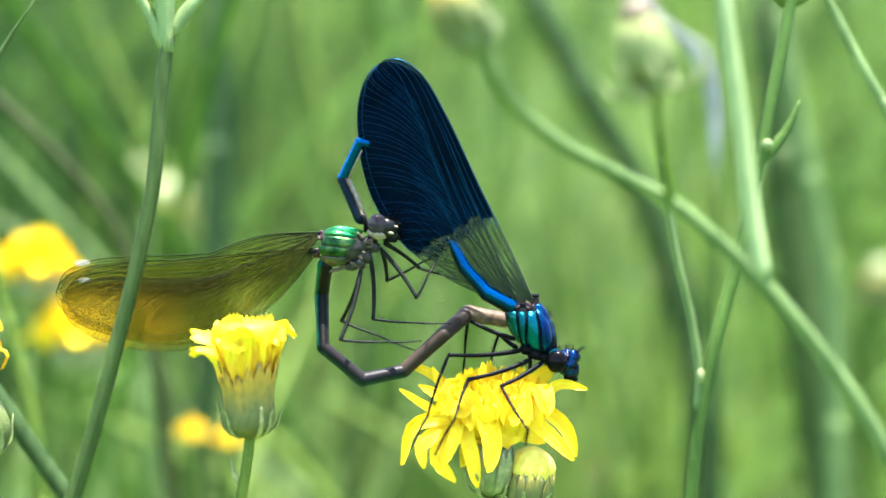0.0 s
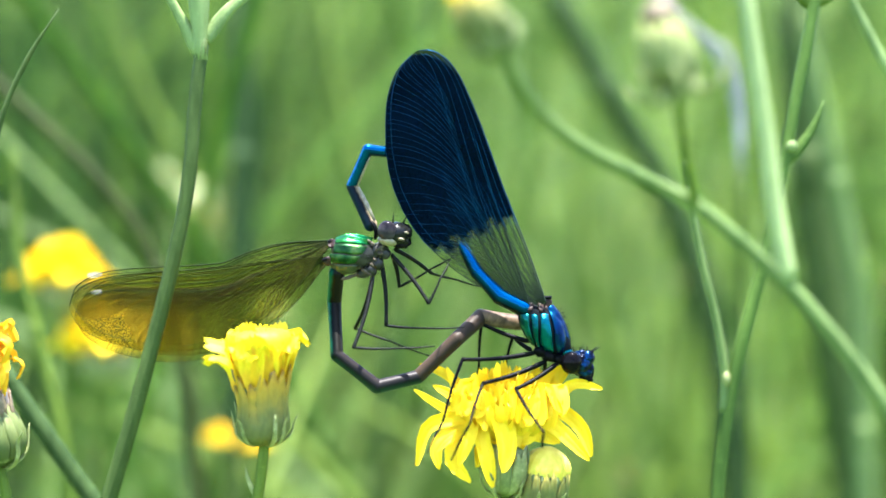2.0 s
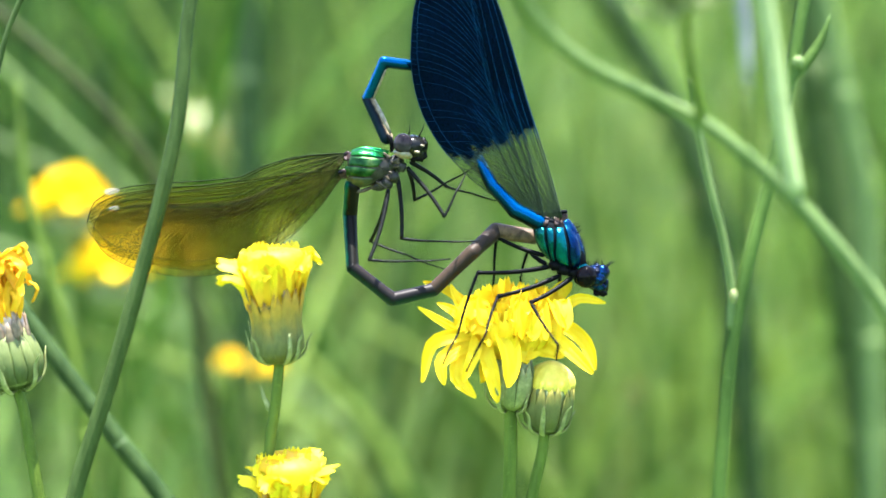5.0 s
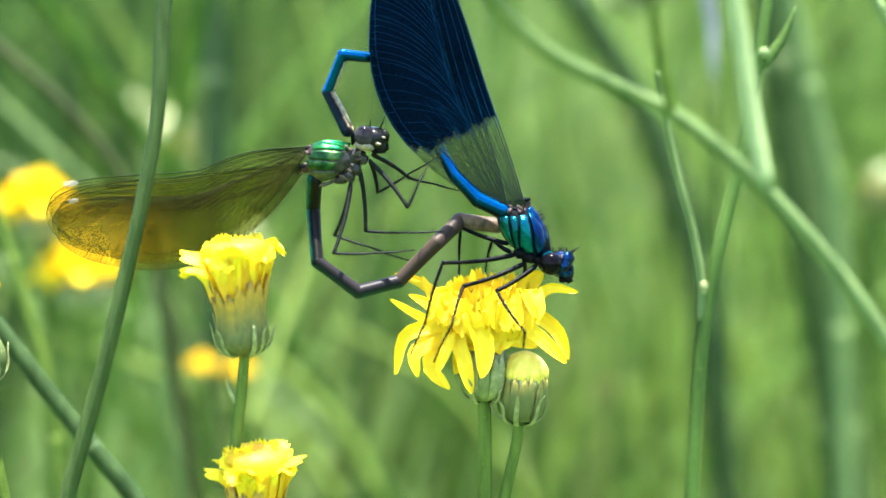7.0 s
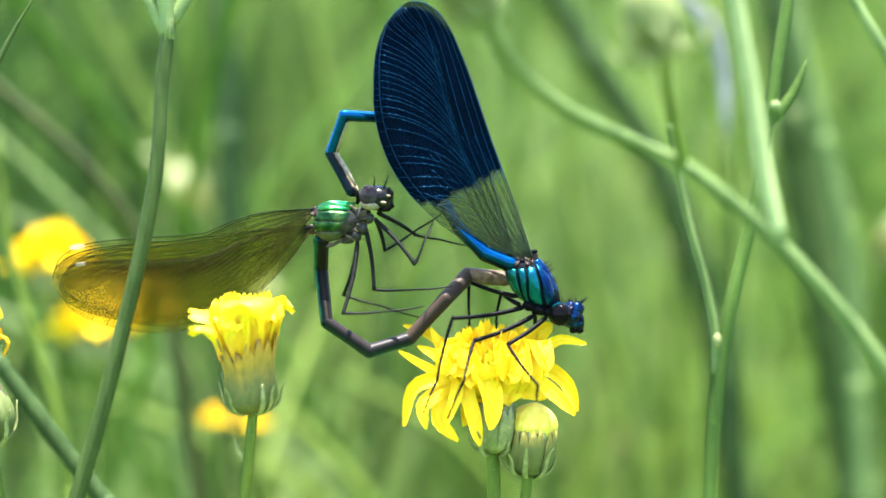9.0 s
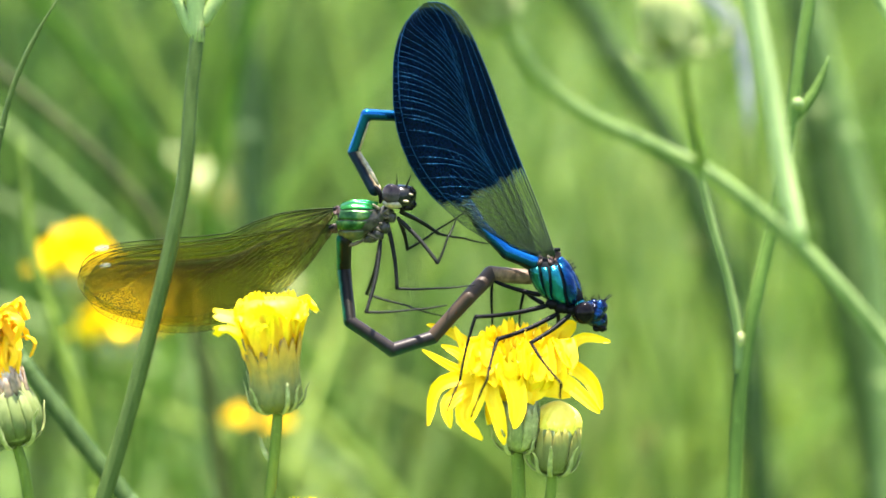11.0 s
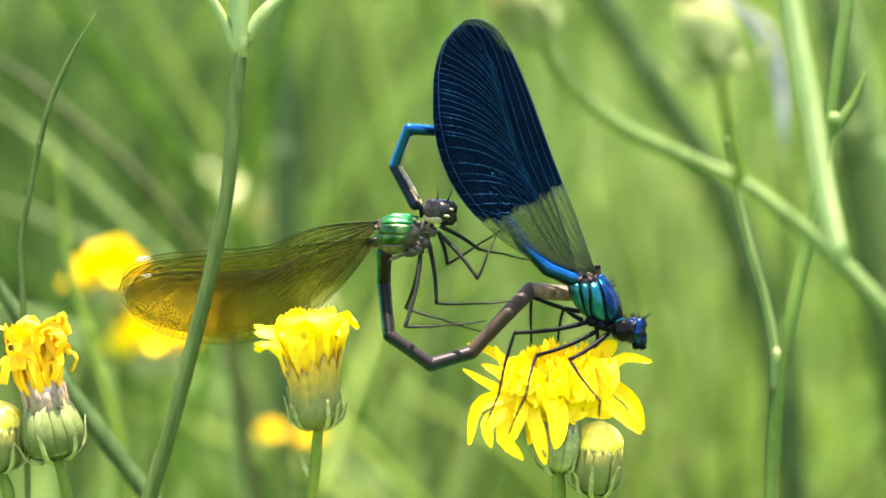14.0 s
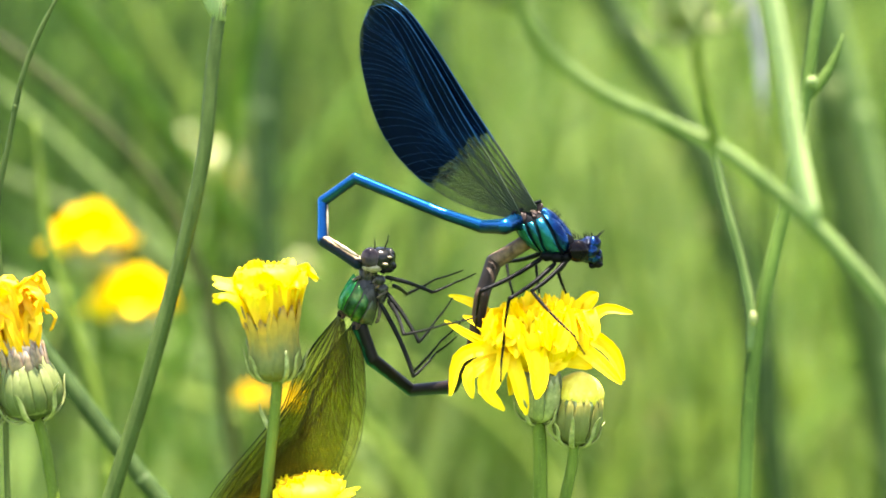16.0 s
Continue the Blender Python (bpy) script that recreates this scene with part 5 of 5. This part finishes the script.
        def posed(a, out=0.0, tw=0.0, body=None):
            """The wing leaned a degrees to the left, swung out towards the lens and twisted."""
            m = Matrix.Translation(b) @ pose(0, 0, 0, 0, -a, 0) @ Matrix.Translation(-b) @ rest @ pose(0, 0, 0, tw, 0, 0) @ pose(0, 0, 0, 0, 0, out)
            return body @ m if body else m

        rows = [(t, posed(a, 0, q)) for t, a, q in lean]
        rows += [(t, posed(a, o, tw)) for t, a, o, tw in op]
        rows += [(8.0, posed(0.0, 0, -12))] + [(t, posed(a, 0, min(0, 28 * (t - 8.5) - 12))) for t, a in late] + [(11.5, posed(op2)), (11.8, posed(0))] + [(t, posed(a)) for t, a in end]
        bodies = rigid(body_rest, body)
        rows += [(15.5, posed(8.6, 16, -34, bodies[2][1])), (16.0, posed(4.0, 18, -28, bodies[3][1]))]
        KEYED.append((w, rows))
    return ob


FEMALE_LEAN = [(0.0, 3.2), (0.5, 2.9), (1.0, 1.5), (1.5, 2.0), (2.0, 2.4), (2.5, 1.7), (3.0, 3.0), (3.5, 3.2), (4.0, 5.3), (6.5, 0.7), (7.0, 1.6),
               (7.5, 0.4), (8.0, -0.2), (8.5, 0.6), (9.0, -0.4)]


def female():
    ob = thing("damselfly", INSECT_AT, "metallic green female damselfly with amber wings, joined in a loop", "damselfly", "damselflies")
    chain(ob, "abdomen_segment",
          [[(652, 428), (650, 480), (664, 570), (738, 620), (808, 600), (872, 529), (914, 489), (982, 494)],
           [(638, 606), (652, 643), (718, 728), (798, 723), (843, 663), (868, 572), (898, 503), (953, 483)],
           [(641, 634), (662, 690), (731, 752), (803, 740), (841, 672), (857, 578), (880, 520), (935, 485)]],
          [14.5, 13, 11.5, 12.5, 12.5, 13.5, 15.5, 14], [FEM_GREEN, FEM_GREEN, FEM_MID, FEM_MID, FEM_BROWN, FEM_BROWN, FEM_END])
    c = loc(678, 396)
    body = [(0.0, c, 0), (15.2, c, 0), (15.3, loc(672, 420), 8), (15.5, loc(648, 550), 58), (16.0, loc(645, 586), 62)]
    prof = [(0, 24), (0.1, 33), (0.35, 37), (0.65, 31), (0.85, 23), (1, 13)]
    ends = loc(642, 398), loc(722, 388)
    th = thorax_body(ob, *ends, [(t, 0.92 * r) for t, r in prof], UNDER_GREY, 0.80)
    shape = (*ends, prof, 0.80)
    for upper, lower, mat in (([(646, 364), (662, 358), (690, 357), (713, 360)], [(647, 374), (668, 373), (690, 374), (708, 373)], FEM_BACK),
                              ([(646, 376), (666, 375), (688, 376), (704, 377)], [(643, 392), (660, 392), (680, 393), (695, 391)], FEM_THORAX),
                              ([(638, 394), (658, 394), (678, 395), (693, 395)], [(640, 409), (656, 410), (672, 410), (684, 408)], FEM_THORAX),
                              ([(640, 411), (656, 412), (673, 412), (688, 411)], [(647, 432), (660, 431), (674, 427), (686, 421)], FEM_SIDE),
                              ([(652, 434), (664, 433), (678, 428), (690, 422)], [(657, 440), (668, 439), (682, 433), (694, 427)], SCLERITE)):
        plate(th, shape, upper, lower, 1.9, mat)
    rng = random.Random(8)
    for _ in range(12):
        u, v = rng.uniform(701, 728), rng.uniform(368, 424)
        lump(th, "sclerite", SCLERITE if rng.random() < 0.6 else UNDER_GREY,
             [(u, v, -0.70 + rng.uniform(-0.2, 0.2), rng.uniform(5, 10), rng.uniform(2, 3.6), rng.uniform(-60, 60)), (u + 4, v + 3, -0.8, 5, 3, 20)])
    lump(th, "coxa", UNDER_GREY, [(712, 418, -0.5, 12, 10, 20), (724, 406, -0.5, 11, 11, 0), (736, 388, -0.5, 9, 10, 10), (700, 424, -0.2, 16, 8, -20)])
    bm = bmesh.new()
    for _ in range(90):
        p = loc(rng.uniform(690, 735), rng.uniform(372, 430), rng.uniform(-1.6, -0.6))
        tube(bm, [p, p + Vector((rng.uniform(-4, 9), rng.uniform(-6, -2), rng.uniform(-8, 7))) * U], [0.5 * U, 0.2 * U], 3)
    tagged(part("hairs", bm, LEG_GREY, th), kind="stuff")
    for u, v in ((637, 376), (633, 408)):
        plate(th, shape, [(u - 4, v - 5), (u + 1, v - 9), (u + 8, v - 8)], [(u - 4, v + 4), (u + 1, v + 8), (u + 8, v + 7)], 2.2, HINGE, "wing_hinge")
        plate(th, shape, [(u - 7, v - 4), (u - 3, v - 6), (u + 2, v - 7)], [(u - 7, v + 2), (u - 3, v + 1), (u + 2, v)], 4, SEAM, "wing_root")
    bm = bmesh.new()
    tube(bm, [loc(708, 390), loc(722, 382), loc(734, 370)], [15 * U, 13 * U, 10 * U], 14)
    part("neck", bm, UNDER_GREY, th)
    KEYED.append((th, rigid(c, body)))
    h = loc(748, 352)
    bm = bmesh.new()
    ball(bm, loc(754, 351), 26 * U, 0.0018, 22 * U, 0, 22, 0.1)
    ball(bm, loc(768, 362), 12 * U, 0.0011, 12 * U, 0, 14, 0.15)
    hd = part("head", bm, FEM_HEAD, ob)
    for y in (-1.4, 1.4):
        bm = bmesh.new()
        ball(bm, loc(736, 347, y), 17 * U, 0.0008, 18 * U, 0, 22)
        part("eye", bm, EYE_GREY, hd)
    bm = bmesh.new()
    ball(bm, loc(738, 364, -0.9), 18 * U, 0.0009, 9 * U, 8, 14, 0.1)
    part("cheek", bm, CREAM, hd, "pale cream cheek below the eye")
    for u, v, a, b in ((762, 360, 6, 2.6), (770, 348, 4, 1.8)):
        bm = bmesh.new()
        ball(bm, loc(u, v, -1.5), a * U, 0.0004, b * U, 10, 12, 0.2)
        part("mouthpart", bm, CREAM, hd, "cream spot on the face")
    lump(hd, "jaw", EYE_DARK, [(765, 370, -0.6, 9, 6, 0), (775, 365, -0.4, 6, 6, 0), (756, 372, -0.5, 7, 5, 10)])
    lump(hd, "forehead", FEM_HEAD, [(770, 343, -0.3, 10, 10, 0), (760, 337, -0.4, 9, 7, 0)])
    for p in ([(744, 336), (746, 322), (745, 312)], [(762, 334), (768, 320), (771, 308)]):
        bm = bmesh.new()
        tube(bm, [loc(*q, -0.5) for q in p], [2.0 * U, 1.1 * U, 0.5 * U], 5)
        part("antenna", bm, SEAM, hd)
    KEYED.append((hd, rigid(h, [(0.0, h, 0), (15.2, h, 0), (15.5, loc(687, 480), 4), (16.0, loc(673, 514), 4)])))
    # legs
    for poses, y in (
            ([[(716, 428), (688, 526), (757, 545), (828, 566)], [(698, 573), (735, 685), (770, 660), (803, 638)], [(676, 590), (734, 716), (785, 660), (824, 618)]], 0.8),
            ([[(716, 432), (694, 552), (770, 548), (832, 540)], [(698, 575), (737, 690), (775, 665), (812, 645)], [(678, 592), (736, 718), (775, 682), (811, 650)]], -0.8),
            ([[(730, 404), (746, 513), (815, 512), (882, 506)], [(695, 563), (733, 615), (795, 614), (853, 611)], [(692, 586), (721, 639), (790, 622), (847, 611)]], -0.5),
            ([[(752, 378), (820, 416), (865, 424), (910, 434)], [(703, 513), (778, 543), (820, 532), (858, 521)], [(688, 545), (770, 573), (810, 556), (847, 539)]], 0.6),
            ([[(750, 392), (817, 468), (834, 425), (850, 390)], [(703, 533), (778, 611), (803, 570), (828, 528)], [(688, 571), (746, 656), (775, 620), (805, 580)]], -0.9),
            ([[(748, 388), (764, 444), (820, 407), (870, 374)], [(718, 545), (745, 560), (782, 530), (818, 501)], [(700, 560), (722, 578), (775, 550), (824, 533)]], 1.0)):
        chain(ob, "leg", poses, [4.3, 2.7, 1.9], LEG_GREY, "leg", [y * 0.5, y * 2.2, y * 2.2, y * 2.0])
    # wings
    for base, tip, y, name in (((634, 377), (188, 490), -0.5, "forewing"), ((632, 408), (196, 520), -0.4, "hindwing"),
                               ((634, 377), (182, 504), 0.5, "forewing"), ((632, 408), (202, 506), 0.4, "hindwing")):
        b, e = loc(*base, y), loc(*tip, y * 0.5)
        w = wing(ob, name, (e - b).length / U, WING_FEMALE, VEIN_BROWN, int(abs(y) * 100) + len(name) + 5,
                 "translucent amber-brown wing with a white spot near its tip", 0.3 if y < 0 else -0.3, 60, 0.36, FORE_LEAD if name == "forewing" else None, VEIN_EDGE, VEIN_OLIVE)
        if y < 0:
            kk = (e - b).length / U / 460
            bm = bmesh.new()
            ball(bm, Vector((412 * kk * U, -0.00016 if name == "forewing" else -0.00034, -37 * kk * U)), (14 if name == "forewing" else 11) * U, 0.00006, (5.5 if name == "forewing" else 4.5) * U, 8, 12)
            part("wing_spot", bm, STIGMA, w, "white spot near the wing tip")
        rest = link_pose(b, e)
        ms = rigid(c, body)
        rows = [(t, Matrix.Translation(b) @ pose(0, 0, 0, 0, -a, 0) @ Matrix.Translation(-b) @ rest @ pose(0, 0, 0, 9, 0, 0)) for t, a in FEMALE_LEAN]
        for (t, m), extra, swing in zip(((11.5, ms[0][1]), *ms[1:]), (0, 0, 0, -22, -17), (0, 0, 38, 0, 0)):
            q = Matrix.Translation(b) @ pose(0, 0, 0, 0, -extra, 0) @ Matrix.Translation(-b) @ rest @ pose(0, 0, 0, 9, 0, 0) @ pose(0, 0, 0, 0, 0, swing * (1 if y < 0 else -1))
            rows.append((t, m @ q))
        KEYED.append((w, rows))
    return ob


MALE, FEMALE = male(), female()

# ---------------------------------------------------------------- what moves
SWAY_INSECTS = [(0.0, 0.39, -1.3, -3.2), (0.5, 0.31, -0.86, -3.0), (1.0, 0.28, -0.19, -1.7), (1.5, 2.22, -1.01, -2.5), (2.0, -0.59, -1.25, -1.9),
                (2.5, 1.42, -1.76, -1.6), (3.0, -2.54, -1.94, -2.3), (3.5, -0.13, -0.76, -2.9), (4.0, 0.06, -0.38, -3.3), (6.5, -0.5, -0.4, -3.2),
                (7.0, -0.53, 0.29, -2.5), (7.5, 1.91, 0.55, -2.3), (8.0, 0.46, 0.76, -1.2), (8.5, 0.41, 0.4, -1.0), (9.0, -0.48, 0.18, -0.1),
                (11.5, -0.4, 0.27, -0.5), (12.0, 0.57, 0.0, -0.7), (12.5, 0.0, -0.0, -0.0), (13.0, 0.85, 0.16, -0.4), (13.5, -0.58, 0.51, 0.2),
                (14.0, 0.02, 0.13, -1.0), (14.5, -1.22, -0.49, -0.6), (15.0, 1.78, 1.2, -0.0), (15.5, 1.94, 0.95, 0.0), (16.0, 0.66, 1.21, 0.0)]
SWAY_RIGHT = [(0.0, 1.57, -1.45), (0.5, 1.19, -0.81), (1.0, 1.16, -0.62), (1.5, 2.69, -0.89), (2.0, 0.4, -1.03), (2.5, 2.05, -0.76),
              (3.0, -0.63, -1.57), (3.5, 0.96, -0.75), (4.0, 0.62, -0.47), (6.5, -0.42, -0.52), (7.0, -0.02, 0.02), (7.5, 1.83, 0.43),
              (8.0, -0.26, 0.82), (8.5, 0.73, 0.45), (9.0, -0.47, 0.2), (11.5, -0.22, 0.32), (12.0, 0.16, 0.26), (12.5, 0.0, 0.0),
              (13.0, 0.69, 0.34), (13.5, -0.32, 0.47), (14.0, 0.41, -0.19), (14.5, -0.52, -0.72), (15.0, 1.12, 1.27), (15.5, 2.08, 0.83),
              (16.0, 0.74, 1.16)]
SWAY_LEFT = [(0.0, 1.4, -0.33), (0.5, 1.07, -0.11), (1.0, 0.7, -0.16), (1.5, 2.71, -0.54), (2.0, 0.19, -0.66), (2.5, 2.2, -0.8), (3.0, -0.97, -0.73),
             (3.5, 0.38, -0.26), (4.0, 0.69, -0.02), (6.5, 0.19, 0.04), (7.0, -0.08, 0.82), (7.5, 1.85, 0.82), (8.0, 0.86, 0.52), (8.5, 0.9, 0.43),
             (9.0, -0.49, 0.28), (11.5, -0.14, 0.47), (12.0, 0.87, 0.05), (12.5, 0.0, 0.0), (13.0, 0.87, 0.25), (13.5, -0.57, 0.51), (14.0, 0.38, 0.23),
             (14.5, -0.93, -0.56), (15.0, 1.35, 0.76), (15.5, -2.19, 1.86), (16.0, -1.73, 1.56)]
SWAY_WILTED = SWAY_LEFT[:15] + [(11.5, -0.09, 0.49), (12.0, 0.04, 0.08), (12.5, 0.0, 0.0), (13.0, 0.66, 0.56), (13.5, -0.1, 0.45), (14.0, 0.35, 0.3),
                                (14.5, -0.57, -0.9), (15.0, 0.9, 0.62), (15.5, 0.88, 0.97), (16.0, 0.45, 0.88)]
# sway of the slender stem: shift in mm at lens height, lean in degrees
SWAY_STEM = [(0.0, 0.35, 2.6), (0.5, 1.81, 1.5), (1.0, 1.3, 1.1), (1.5, 1.36, 2.6), (2.0, 1.28, 2.1), (2.5, -0.32, 3.1), (3.0, 1.97, 1.5), (3.5, -0.26, 2.5),
             (4.0, -0.45, -0.2), (6.5, -0.18, 0.7), (7.0, 0.99, 1.1), (7.5, 0.27, -0.2), (8.0, 0.03, 0.7), (8.5, 0.36, 0.8), (9.0, -0.62, 0.9), (11.5, 0.12, -0.1),
             (12.0, 0.0, 0.0), (12.5, 0.0, 0.0), (13.0, 0.65, 0.0), (13.5, -1.62, 0.6), (14.0, 0.74, -0.1), (14.5, 0.08, 1.0), (15.0, 1.03, -0.5),
             (15.5, 1.0, -0.2), (16.0, 0.5, -1.0)]

SWAY_BRANCH = [(0.0, 0.0, 0.3), (4.0, 0.0, 0.3), (6.5, 0.25, 0.45), (9.0, 0.25, 0.45), (11.5, 0.0, 0.0), (13.5, 0.0, 0.0), (14.0, 0.25, 0.1), (14.5, 0.75, 0.25),
               (15.0, -0.3, -0.05), (15.5, -0.1, -0.05), (16.0, 0.0, 0.2)]


def sway(ob, rows):
    home = ob.location.copy()
    walk(ob, [(t, Matrix.Translation(home + Vector((x / 1000, 0, z / 1000)))) for t, x, z in rows])


def motions():
    hub = at(950, 700)
    for ob in (MALE, FEMALE):
        off = Matrix.Translation(ob.location - hub)
        walk(ob, [(t, Matrix.Translation(hub + Vector((x / 1000, 0, z / 1000))) @ pose(0, 0, 0, 0, -a, 0) @ off) for t, x, z, a in SWAY_INSECTS])
    for ob in (RIGHT_FLOWER, RIGHT_BUD):
        sway(ob, SWAY_RIGHT)
    sway(LEFT_FLOWER, SWAY_LEFT)
    sway(LOW_FLOWER, SWAY_LEFT[:-2] + SWAY_WILTED[-2:])
    for ob in (WILTED_FLOWER, EDGE_BUD):
        sway(ob, SWAY_WILTED)
    home = LEFT_STEM.location.copy()
    pivot = at(340, 441, D * 0.965)
    walk(LEFT_STEM, [(t, Matrix.Translation(pivot + Vector((x / 1000, 0, 0))) @ pose(0, 0, 0, 0, -a, 0) @ Matrix.Translation(home - pivot)) for t, x, a in SWAY_STEM])
    sway(BRANCHING, SWAY_BRANCH)
    for ob, rows in KEYED:
        walk(ob, rows)


motions()
